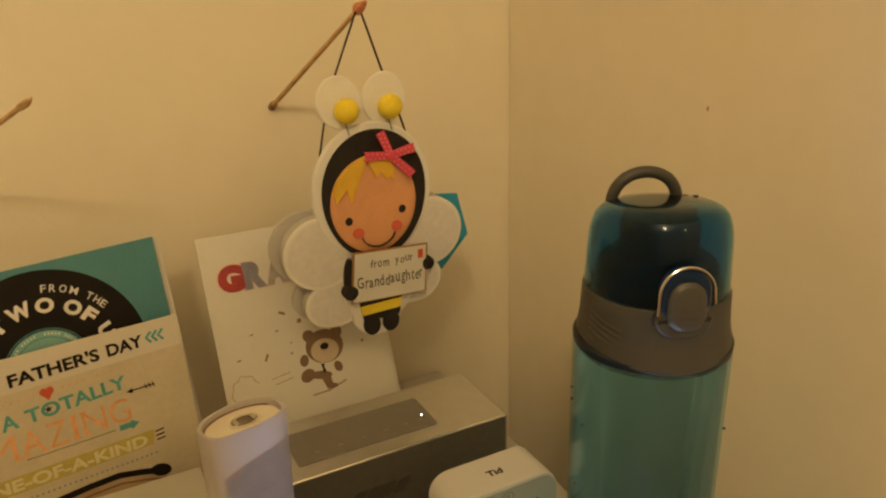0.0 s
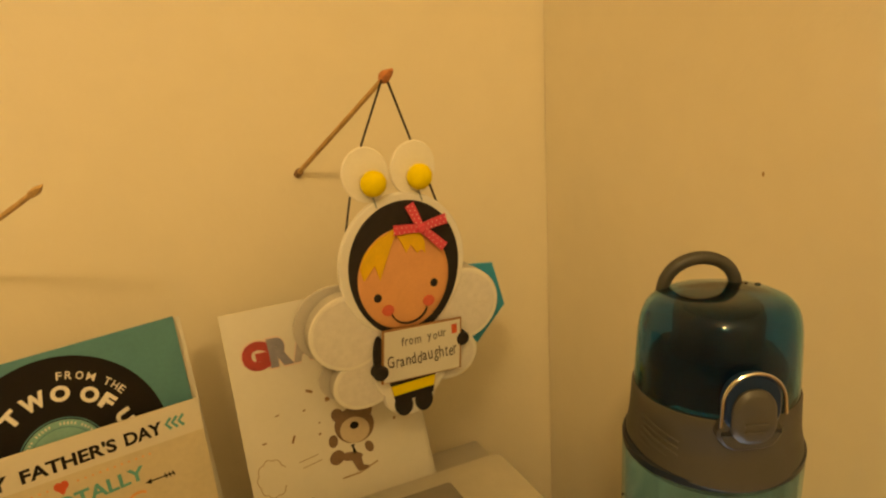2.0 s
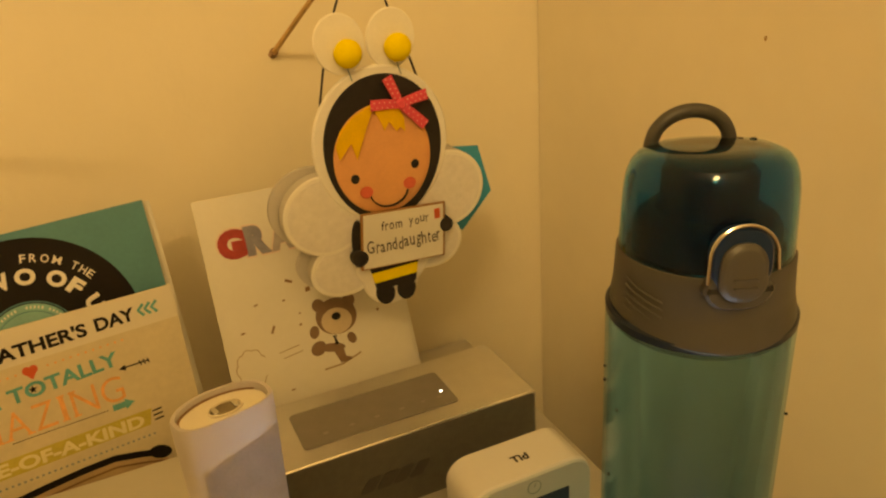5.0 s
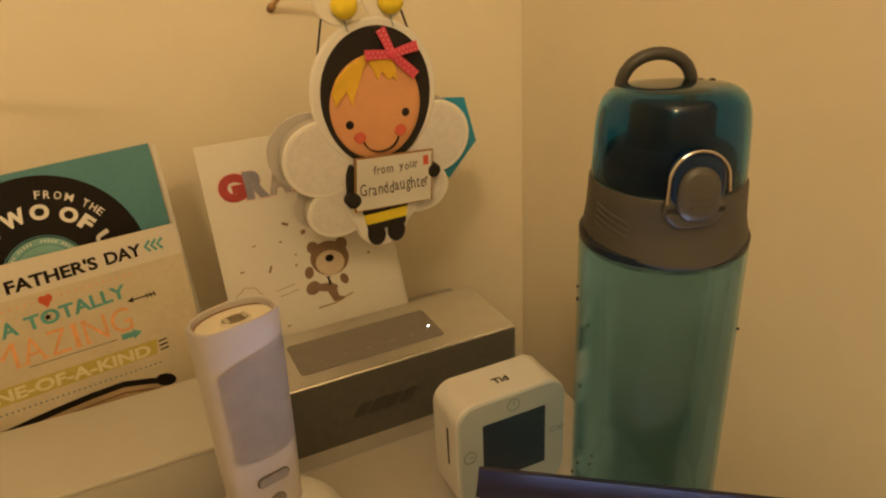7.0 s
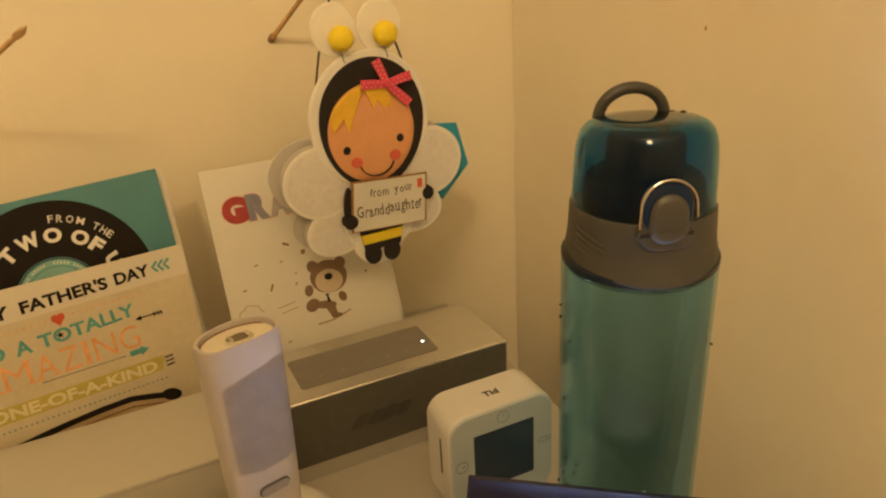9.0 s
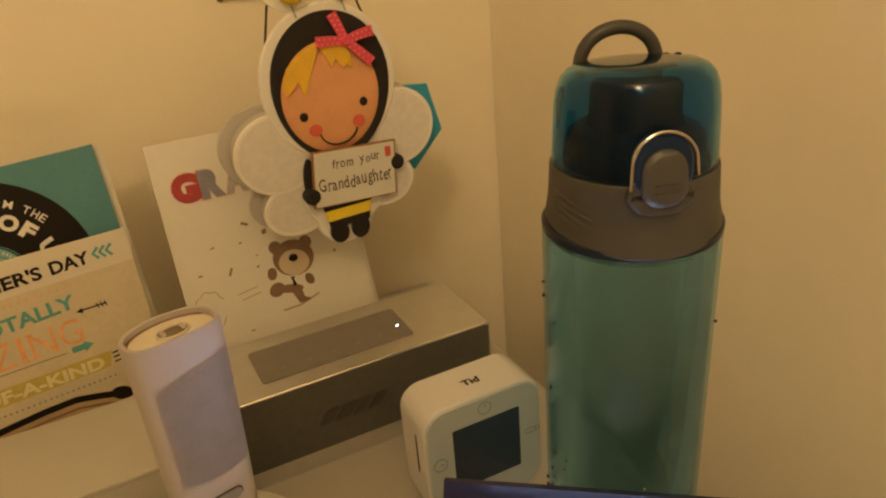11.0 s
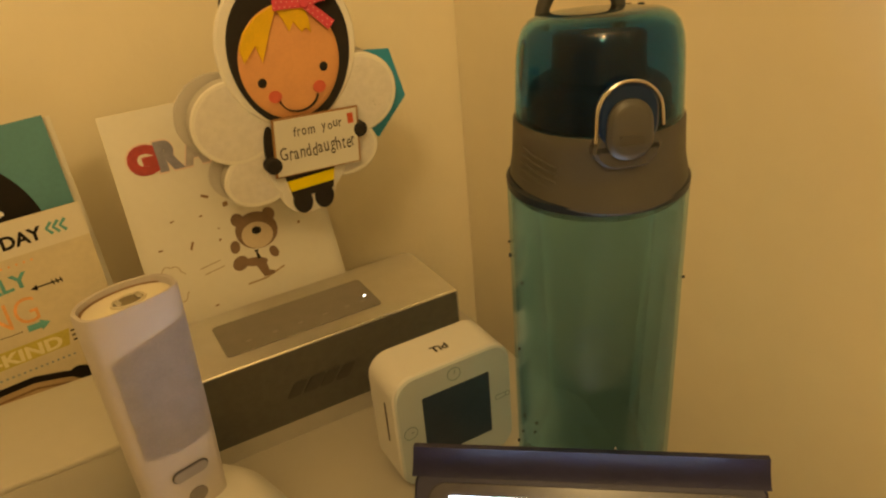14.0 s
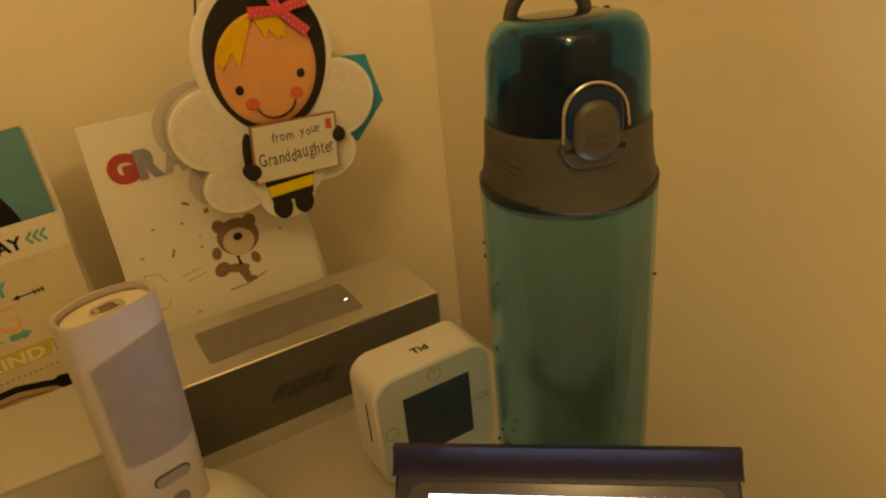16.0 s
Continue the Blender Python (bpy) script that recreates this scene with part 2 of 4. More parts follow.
def box_bm(x0, x1, y0, y1, z0, z1, bevel=0.0, segments=2, bm=None):
    bm = bm or bmesh.new()
    r = bmesh.ops.create_cube(bm, size=1)
    bmesh.ops.transform(bm, verts=r["verts"], matrix=Matrix.Translation(((x0 + x1) / 2, (y0 + y1) / 2, (z0 + z1) / 2)) @ Matrix.Diagonal((x1 - x0, y1 - y0, z1 - z0, 1)))
    if bevel:
        bmesh.ops.bevel(bm, geom=list({e for v in r["verts"] for e in v.link_edges}), offset=bevel, segments=segments, profile=0.5, affect="EDGES")
    return bm


def ring(bm, pts):
    return [bm.verts.new(p) for p in pts]


def bridge(bm, a, b, idx=0):
    n = len(a)
    for i in range(n):
        bm.faces.new((a[i], a[(i + 1) % n], b[(i + 1) % n], b[i])).material_index = idx


def prism(bm, pts, z0, z1, bevel=0.0003, dome=0.0, idx=0, side=None):
    """A plate from an outline, with a rounded or domed upper face."""
    cx, cy = sum(p[0] for p in pts) / len(pts), sum(p[1] for p in pts) / len(pts)
    rad = max(1e-5, sum(math.hypot(p[0] - cx, p[1] - cy) for p in pts) / len(pts))
    side = idx if side is None else side
    a = ring(bm, [(x, y, z0) for x, y in pts])
    b = ring(bm, [(x, y, z1 - bevel) for x, y in pts])
    bm.faces.new(a[::-1]).material_index = side
    bridge(bm, a, b, side)
    k = 1 - min(0.3, bevel / rad)
    c = ring(bm, [(cx + (x - cx) * k, cy + (y - cy) * k, z1) for x, y in pts])
    bridge(bm, b, c, idx)
    if dome:
        for f in (0.9, 0.75, 0.55, 0.3):
            d = ring(bm, [(cx + (x - cx) * k * f, cy + (y - cy) * k * f, z1 + dome * math.sqrt(1 - f * f)) for x, y in pts])
            bridge(bm, c, d, idx)
            c = d
    bm.faces.new(c).material_index = idx
    return bm


def ellipse(cx, cy, rx, ry, turn=0.0, n=40, egg=0.0):
    out = []
    for i in range(n):
        a = 2 * math.pi * i / n
        x, y = rx * math.cos(a) * (1 + egg * math.sin(a)), ry * math.sin(a)
        c, s = math.cos(radians(turn)), math.sin(radians(turn))
        out.append((cx + x * c - y * s, cy + x * s + y * c))
    return out


def rounded(x0, x1, y0, y1, r, n=6):
    out = []
    for cx, cy, a0 in ((x1 - r, y1 - r, 0), (x0 + r, y1 - r, 90), (x0 + r, y0 + r, 180), (x1 - r, y0 + r, 270)):
        for i in range(n + 1):
            a = radians(a0 + 90 * i / n)
            out.append((cx + r * math.cos(a), cy + r * math.sin(a)))
    return out


def strip(bm, pts, width, z0, z1, idx=0, taper=1.0):
    """A flat band along a line of points."""
    n = len(pts)
    left, right = [], []
    for i, p in enumerate(pts):
        q, r = Vector(pts[max(0, i - 1)]), Vector(pts[min(n - 1, i + 1)])
        d = (r - q).normalized()
        w = width / 2 * (1 + (taper - 1) * i / max(1, n - 1))
        left.append((p[0] - d.y * w, p[1] + d.x * w))
        right.append((p[0] + d.y * w, p[1] - d.x * w))
    lows = [(bm.verts.new((*a, z0)), bm.verts.new((*b, z0))) for a, b in zip(left, right)]
    tops = [(bm.verts.new((*a, z1)), bm.verts.new((*b, z1))) for a, b in zip(left, right)]
    for k in range(n - 1):
        for quad in ((tops[k][1], tops[k + 1][1], tops[k + 1][0], tops[k][0]), (lows[k][1], lows[k + 1][1], tops[k + 1][1], tops[k][1]), (tops[k][0], tops[k + 1][0], lows[k + 1][0], lows[k][0])):
            bm.faces.new(quad).material_index = idx
    return bm


def tube(pts, r, n=10, bm=None, taper=None):
    bm = bm or bmesh.new()
    pts = [Vector(p) for p in pts]
    last = None
    up = Vector((0.13, 0.31, 0.94))
    for i, p in enumerate(pts):
        d = (pts[min(i + 1, len(pts) - 1)] - pts[max(i - 1, 0)]).normalized()
        s = d.cross(up)
        s = s.normalized() if s.length > 1e-4 else d.orthogonal().normalized()
        t = d.cross(s)
        rr = r * (taper(i / (len(pts) - 1)) if taper else 1)
        cur = ring(bm, [p + (s * math.cos(2 * math.pi * k / n) + t * math.sin(2 * math.pi * k / n)) * rr for k in range(n)])
        if last:
            bridge(bm, last, cur)
        else:
            bm.faces.new(cur[::-1])
        last = cur
    bm.faces.new(last)
    return bm


def lathe(profile, n=64, bm=None, centre=(0, 0)):
    """Turns (radius, z) pairs round the z axis; a radius of 0 closes it."""
    bm = bm or bmesh.new()
    last = None
    for r, z in profile:
        cur = [bm.verts.new((centre[0], centre[1], z))] if r < 1e-6 else ring(bm, [(centre[0] + r * math.cos(2 * math.pi * k / n), centre[1] + r * math.sin(2 * math.pi * k / n), z) for k in range(n)])
        if last:
            if len(last) == 1 and len(cur) > 1:
                for k in range(n):
                    bm.faces.new((last[0], cur[(k + 1) % n], cur[k]))
            elif len(cur) == 1 and len(last) > 1:
                for k in range(n):
                    bm.faces.new((last[k], last[(k + 1) % n], cur[0]))
            elif len(cur) > 1:
                bridge(bm, last, cur)
        last = cur
    return bm


def glyphs(body, bold=0.0):
    """The outline of some words as a flat mesh, 1 high or so."""
    cu = bpy.data.curves.new("words", "FONT")
    cu.body, cu.size, cu.resolution_u, cu.offset, cu.extrude = body, 1.0, 4, bold, 0.02
    ob = bpy.data.objects.new("words", cu)
    scene.collection.objects.link(ob)
    bpy.context.view_layer.update()
    me = bpy.data.meshes.new_from_object(ob.evaluated_get(bpy.context.evaluated_depsgraph_get()))
    bpy.data.objects.remove(ob)
    bm = bmesh.new()
    bm.from_mesh(me)
    bpy.data.meshes.remove(me)
    return bm


def words(body, u, v, width, height, lift=0.0002, thick=0.00012, turn=0.0, bold=0.0, into=None, shear=0.0):
    """Words whose lower left corner is at (u, v), stretched to a width and height."""
    bm = glyphs(body, bold)
    xs, ys = [w.co.x for w in bm.verts], [w.co.y for w in bm.verts]
    x0, y0, sx, sy = min(xs), min(ys), width / (max(xs) - min(xs)), height / (max(ys) - min(ys))
    c, s = math.cos(radians(turn)), math.sin(radians(turn))
    for w in bm.verts:
        x, y = (w.co.x - x0) * sx, (w.co.y - y0) * sy
        x += shear * y
        w.co = (u + x * c - y * s, v + x * s + y * c, lift + (thick if w.co.z > 0 else 0))
    return merge(into, bm)


def serif_words(body, u, v, width, height, turn):
    """Thin tall capitals with slab feet and heads."""
    wide = {"M": 1.25, "Z": 0.9, "I": 0.45, "N": 1.1}
    out, unit, at = bmesh.new(), width / sum(wide.get(q, 1.0) for q in body), 0.0
    c, s = math.cos(radians(turn)), math.sin(radians(turn))
    feet = {"A": (0.06, 0.94), "M": (0.06, 0.94), "I": (0.5,), "N": (0.1,)}
    for letter in body:
        pitch = unit * wide.get(letter, 1.0)
        w = pitch * (0.4 if letter == "I" else 0.84)
        x = at + (pitch - w) / 2
        at += pitch
        one = words(letter, 0, 0, w, height, bold=-0.006)
        for f in feet.get(letter, ()):
            strip(one, [(f * w - 0.0019, 0.0004), (f * w + 0.0019, 0.0004)], 0.0009, 0.0002, 0.0004)
            if letter in "MIN":
                strip(one, [(f * w - 0.0019, height - 0.0004), (f * w + 0.0019, height - 0.0004)], 0.0009, 0.0002, 0.0004)
        bmesh.ops.transform(one, verts=one.verts, matrix=Matrix.Translation((u + x * c, v + x * s, 0)) @ Matrix.Rotation(radians(turn), 4, "Z"))
        merge(out, one)
    return out


def merge(into, bm):
    if into is None:
        return bm
    me = bpy.data.meshes.new("tmp")
    bm.to_mesh(me)
    bm.free()
    into.from_mesh(me)
    bpy.data.meshes.remove(me)
    return into


def arc_words(body, cx, cy, radius, angles, height, lift, bold, pitch):
    """Words on a circle; one angle a letter, in degrees clockwise from the top."""
    wide = {"W": 1.5, "M": 1.3, "I": 0.5, "O": 1.15, "F": 0.85}
    out = bmesh.new()
    for c, a in zip(body, angles):
        if c == " ":
            continue
        mid, width = radians(a), pitch * wide.get(c, 1.0)
        bm = words(c, -width / 2, 0, width, height, lift, bold=bold)
        bmesh.ops.transform(bm, verts=bm.verts, matrix=Matrix.Translation((cx + radius * math.sin(mid), cy + radius * math.cos(mid), 0)) @ Matrix.Rotation(-mid, 4, "Z"))
        merge(out, bm)
    return out


# ---------------------------------------------------------------- the room
WX, WY = 0.197, 0.168
def structure(name, bm, material, label):
    return tagged(link(name, bm, material, False), label, kind="structure")


structure("wall_north", box_bm(-2.6, WX + 0.1, WY, WY + 0.1, -0.74, 1.7), WALL, "cream painted plaster wall behind the desk")
structure("wall_east", box_bm(WX, WX + 0.1, -3.0, WY - 0.001, -0.74, 1.7), WALL, "cream painted plaster wall beside the desk")
# Added, unseen: keeps LAMP_1 off the desk things and cards at the left.
structure("shade_wall", box_bm(-1.5, -0.335, -0.64, -0.6, -0.74, 0.80), WALL, "unseen half-height wall added to shade the lower left")
structure("wall_west", box_bm(-2.6, -2.5, -3.0, WY - 0.001, -0.74, 1.7), WALL, "plain cream painted wall closing the room")
structure("wall_south", box_bm(-2.6, WX + 0.1, -3.1, -3.001, -0.74, 1.7), WALL, "plain cream painted wall closing the room")
structure("floor", box_bm(-2.6, WX + 0.1, -3.1, WY + 0.1, -0.84, -0.742), FLOOR, "plain brown wooden floor below the desk")
structure("ceiling", box_bm(-2.6, WX + 0.1, -3.1, WY + 0.1, 1.702, 1.8), CEIL, "plain white painted ceiling")

desk = thing("desk", pose(0, 0, -0.74), "white laminate desk standing in the corner", "desk")
part("tabletop", box_bm(-0.598, 0.1235, -0.5, WY - 0.004, 0.715, 0.74, 0.002), DESK, desk)
for sx in (-0.59, 0.09):
    part("side_panel", box_bm(sx, sx + 0.025, -0.46, WY - 0.02, 0.0, 0.7145, 0.001), DESK, desk)

for p, name in ((LAMP_1, "ceiling_lamp"), (LAMP_2, "ceiling_lamp")):
    lamp = thing(name, pose(p[0], p[1], 1.702), "warm bare bulb hanging from the ceiling", "lamp", "ceiling bulbs")
    drop = p[2] - 1.702
    part("flex", lathe([(0, 0), (0.03, 0), (0.03, -0.012), (0.004, -0.02), (0.004, drop + 0.12), (0, drop + 0.12)], 20), WHITE_PL, lamp)
    part("lamp_holder", lathe([(0, drop + 0.119), (0.018, drop + 0.115), (0.02, drop + 0.075), (0, drop + 0.075)], 20), WHITE_PL, lamp)
# ---------------------------------------------------------------- low white box under the cards
ledge = thing("storage_box", pose(0, 0, 0), "low white lacquered box lying against the cards", "box")
part("box_body", box_bm(-0.56, -0.0940, -0.0205, 0.0475, 0.0, 0.0508, 0.0004, 1), LEDGE, ledge)
part("top_panel", box_bm(-0.56, -0.0940, -0.0210, 0.0480, 0.0509, 0.0540, 0.0010, 3), LEDGE, ledge)

holder = thing("plastic_case", pose(0, 0, 0), "white plastic case with rounded corners beside the box", "case")
bm = bmesh.new()
prism(bm, rounded(-0.30, -0.1575, -0.105, -0.0235, 0.010), 0.0, 0.046, 0.002)
part("case_body", bm, WHITE_PL, holder)

# ---------------------------------------------------------------- loudspeaker
speaker = thing("loudspeaker", pose(0, 0, 0), "small silver portable loudspeaker with a dark grille", "loudspeaker")
bm = bmesh.new()
prism(bm, rounded(-0.09, 0.09, 0.0, 0.0615, 0.0045), 0.0, 0.0570, 0.0012)
part("housing", bm, SILVER, speaker)
bm = bmesh.new()
prism(bm, rounded(-0.0886, 0.0886, 0.0115, 0.0562, 0.0025), 0.0, 0.0008, 0.0003)
part("grille", bm, GRILLE_M, speaker, "dark perforated metal grille", at=axes((0, 0.0002, 0), (1, 0, 0), (0, 0, 1)))
# Rim round the grille; the bright tube draws the highlight along the chamfer.
edge = [(-0.0893, 0.0004, 0.0115), (-0.0893, 0.0004, 0.0558), (-0.0884, 0.0004, 0.0567), (0.0884, 0.0004, 0.0567), (0.0893, 0.0004, 0.0558), (0.0893, 0.0004, 0.0115)]
part("front_edge", tube(edge, 0.0008, 8), EDGE_HIGHLIGHT, speaker, "thin metal edge round the grille, brightened as a highlight")
for k, w in enumerate((0.0078, 0.0088, 0.0078, 0.0078)):
    bm = bmesh.new()
    u0 = -0.0185 + k * 0.0096
    prism(bm, [(x + (y - 0.032) * 0.7, y) for x, y in rounded(u0, u0 + w, 0.0275, 0.0365, 0.0016)], 0.0, 0.0004, 0.0001)
    part("logo_bar", bm, LOGO, speaker, "plain dark raised bar", at=axes((0, -0.0007, 0), (1, 0, 0), (0, 0, 1)))
bm = bmesh.new()
prism(bm, rounded(-0.0445, 0.0468, 0.0125, 0.0472, 0.0025), 0.0567, 0.0577, 0.0003)
panel = part("control_panel", bm, RUBBER, speaker, "grey-brown rubber control strip")
bm = bmesh.new()
prism(bm, ellipse(0.0415, 0.0262, 0.0008, 0.0006, n=16), 0.0577, 0.0580, 0.0001)
part("status_light", bm, LED, panel, "small lit white status light")
for k, x in enumerate((-0.030, -0.015, 0.0, 0.015, 0.0285, 0.0385)):
    bm = bmesh.new()
    prism(bm, ellipse(x, 0.0215, 0.0016, 0.0009, n=14), 0.0577, 0.05795, 0.0001)
    part("key_mark", bm, LED_DIM, panel)

# ---------------------------------------------------------------- night light stick on its round foot
CX, CY = -0.0855, -0.069
stick = thing("night_light", pose(CX, CY, 0, 0, 0, 14) @ Matrix.Diagonal((1, 1, 0.978, 1)), "white plastic motion-sensor night light standing on a round foot", "night light")
def stick_outline(w, d, n=14):
    out = []
    for i in range(n + 1):
        a = math.pi * i / n
        out.append((w * math.cos(a), 0.004 + d * math.sin(a)))
    for i in range(1, n):
        a = math.pi + math.pi * i / n
        c, d2 = math.cos(a), -math.sin(a)
        out.append((w * math.copysign(abs(c) ** 0.6, c), 0.004 - 0.011 * d2 ** 0.6))
    return out


bm = bmesh.new()
last = None
for z, k in ((0.012, 0.80), (0.03, 0.83), (0.08, 0.92), (0.145, 1.0), (0.1512, 1.0), (0.1525, 0.975)):
    cur = ring(bm, [(x * k, y * k, z) for x, y in stick_outline(0.0196, 0.0120)])
    bridge(bm, last, cur) if last else bm.faces.new(cur[::-1])
    last = cur
for z, k in ((0.1525, 0.9), (0.1492, 0.885)):
    cur = ring(bm, [(x * k, y * k, z) for x, y in stick_outline(0.0196, 0.0120)])
    bridge(bm, last, cur)
    last = cur
bm.faces.new(last)
part("shell", bm, LILAC_SHADE, stick)
bm = bmesh.new()
prism(bm, [(x * 0.875, y * 0.875) for x, y in stick_outline(0.0196, 0.0120)], 0.1459, 0.1499, 0.0004)
cap_top = part("end_cap", bm, CREAM_PL, stick, "recessed cream end plate")
bm = lathe([(0.0066, 0.1499), (0.0066, 0.1508), (0.0060, 0.1509), (0.0057, 0.1500), (0.0057, 0.1500)], 28)
bmesh.ops.transform(bm, verts=bm.verts, matrix=Matrix.Translation((0.001, 0.003, 0)) @ Matrix.Diagonal((1.05, 0.72, 1, 1)))
part("socket", bm, CREAM_PL, cap_top, "raised oval socket rim")
# No real hole here: the dark disc paints the socket's shaded depth.
bm = bmesh.new()
prism(bm, ellipse(0.001, 0.003, 0.0060, 0.0041, n=28), 0.1497, 0.1501, 0.0001)
part("socket_floor", bm, SHADED_STEEL, cap_top, "flat metal disc darkened like a deep socket")
for sx in (-0.0031, 0.0051):
    bm = bmesh.new()
    prism(bm, rounded(sx - 0.0011, sx + 0.0011, 0.0006, 0.0056, 0.0009, 4), 0.1500, 0.1512, 0.0003)
    part("contact", bm, STEEL, cap_top, "small bright metal contact")
# The shade in the gap along the rim, laid on as a brown strip.
rim = [(x * 0.868, y * 0.868) for x, y in stick_outline(0.0196, 0.0120)]
part("groove_shade", strip(bmesh.new(), rim[2:16], 0.0010, 0.1494, 0.1502), BROWN_PRINT, cap_top, "thin dark strip painting the shade of the rim gap")
bm = bmesh.new()
cols = 14
def front(x):
    return 0.004 - 0.0111 * max(0, 1 - (abs(x) / 0.0196) ** 3.333) ** 0.3


last = None
for r in range(9):
    f = r / 8
    cur = []
    for c in range(cols + 1):
        x = -0.0146 + 0.0322 * c / cols
        top = 0.1315 + 0.0075 * (c / cols) ** 0.6
        bot = 0.082 + 0.0025 * (2 * c / cols - 1) ** 2
        z = bot + (top - bot) * f
        kz = 0.92 + 0.08 * (z - 0.08) / 0.065
        cur.append(bm.verts.new((x * kz, front(x) * kz - 0.0005, z)))
    if last:
        for c in range(cols):
            bm.faces.new((last[c], last[c + 1], cur[c + 1], cur[c]))
    last = cur
bmesh.ops.solidify(bm, geom=bm.faces[:], thickness=0.0007)
part("diffuser", bm, LENS_PL, stick, "frosted grey light window")
def pill(u, v, w, h, turn, depth, material, label, name):
    b = bmesh.new()
    prism(b, [(x, y) for x, y in rounded(-w / 2, w / 2, -h / 2, h / 2, h * 0.49)], 0, depth, 0.0003)
    kz = 0.915 + 0.08 * (v - 0.08) / 0.065
    return part(name, b, material, stick, label, at=axes((u, front(u) * kz - 0.0001, v), (1, 0, 0), (0, 0, 1)))


pill(0.0015, 0.0692, 0.0160, 0.0060, 0, 0.0005, DARK_PRINT, "dark button surround", "button_rim")
pill(0.0015, 0.0692, 0.0150, 0.0050, 0, 0.0011, BUTTON_PL, "grey slide button", "button")
pill(0.0020, 0.0556, 0.0082, 0.0078, 0, 0.0006, SENSOR_PL, "grey round sensor", "sensor")
part("foot", lathe([(0, 0), (0.044, 0), (0.0452, 0.003), (0.0448, 0.008), (0.0415, 0.021), (0.0345, 0.036), (0.0260, 0.0455), (0.018, 0.0475), (0.0, 0.048)], 48), WHITE_PL, stick, at=pose(0, 0.0, 0))

# ---------------------------------------------------------------- cube clock
clock = thing("desk_clock", pose(0.0450, -0.0733, 0, 0, 0, 0), "small white square desk clock with rounded corners", "clock")
bm = bmesh.new()
prism(bm, rounded(-0.0335, 0.0325, 0.0, 0.0672, 0.0115, 8), -0.0290, -0.0012, 0.0015)
part("case", bm, WHITE_PL, clock, at=axes((0, 0, 0), (1, 0, 0), (0, 0, 1)))
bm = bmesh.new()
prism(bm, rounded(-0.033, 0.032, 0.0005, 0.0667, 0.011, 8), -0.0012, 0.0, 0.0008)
face = part("face_plate", bm, FACE_COOL, clock, at=axes((0, 0, 0), (1, 0, 0), (0, 0, 1)))
bm = bmesh.new()
prism(bm, rounded(-0.0190, 0.0192, 0.0155, 0.0532, 0.0008), 0.0, 0.0004, 0.0002)
part("display", bm, SCREEN_OFF, face, "dark blank display")
def ring_mark(u, v, r, hand):
    b = bmesh.new()
    strip(b, ellipse(u, v, r, r, n=28) + [(u + r, v)], 0.0005, 0.0001, 0.0003)
    strip(b, [(u, v), (u + hand[0], v + hand[1])], 0.0005, 0.0001, 0.0003)
    part("icon", b, GREY_PRINT, face)


ring_mark(-0.0005, 0.0603, 0.0036, (0.0008, 0.0022))
ring_mark(-0.0268, 0.0358, 0.0036, (0.002, 0.0))
bm = bmesh.new()
strip(bm, rounded(0.0222, 0.0286, 0.0337, 0.0363, 0.0011) + [(0.0286, 0.0352)], 0.0004, 0.0001, 0.0003)
strip(bm, ellipse(0.0296, 0.0350, 0.0014, 0.0014, n=16) + [(0.0310, 0.0350)], 0.0004, 0.0001, 0.0003)
part("icon", bm, GREY_PRINT, face)
part("lettering", words("Tid", -0.0052, -0.0022, 0.0092, 0.0048, lift=0.0001, bold=0.03), BLACK_PRINT, clock, "small black lettering", smooth=False, at=axes((0.0005, 0.0142, 0.0672), (1, 0, 0), (0, 1, 0)))
bm = bmesh.new()
prism(bm, rounded(-0.0008, 0.0008, 0.026, 0.05, 0.0006), 0, 0.0002, 0.0001)
part("side_slot", bm, DARK_PRINT, clock, "thin dark slot", at=axes((-0.0336, 0.012, 0), (0, -1, 0), (0, 0, 1)))

# ---------------------------------------------------------------- drinking bottle
BX, BY = 0.0896, -0.1228
bottle = thing("water_bottle", Matrix.Translation((BX, BY, 0)) @ Matrix.Rotation(radians(0.3), 4, Vector((0.46, 0.89, 0))) @ pose(0, 0, 0, 0, 0, -23), "full clear teal plastic water bottle with grey collar, on the desk", "bottle")
R = 0.0345
DROP = pose(0, 0, -0.0045)
outer = [(0, 0.004), (0.024, 0.0035), (0.0285, 0.0), (0.0325, 0.0012), (0.0342, 0.006), (R, 0.014), (0.0350, 0.08), (0.0354, 0.151), (0.0355, 0.1635), (0.0352, 0.1667), (0.0300, 0.1670)]
inner = [(0.0300, 0.1655), (0.0337, 0.1640), (0.0341, 0.1610), (0.0340, 0.151), (0.0336, 0.08), (0.0330, 0.028), (0.0318, 0.0200), (0.0290, 0.0155), (0.024, 0.0138), (0, 0.0132)]
part("body", lathe(outer + inner, 96), TEAL_CLEAR, bottle)
water = [(0, 0.0137), (0.0238, 0.0143), (0.0286, 0.0160), (0.0313, 0.0204), (0.0325, 0.0282), (0.0331, 0.08), (0.0335, 0.151), (0.0336, 0.1608), (0.0332, 0.1630), (0.0, 0.1630)]
part("water", lathe(water, 96), WATER, bottle, "clear still water filling the bottle")
part("neck_band", lathe([(0.0302, 0.1705), (0.0351, 0.1705), (0.0356, 0.1708), (0.0357, 0.1738), (0.0347, 0.1750), (0.0302, 0.1753)] + [(0.0302, 0.1705)], 96), BAND, bottle, "dark blue rim under the collar", at=DROP)


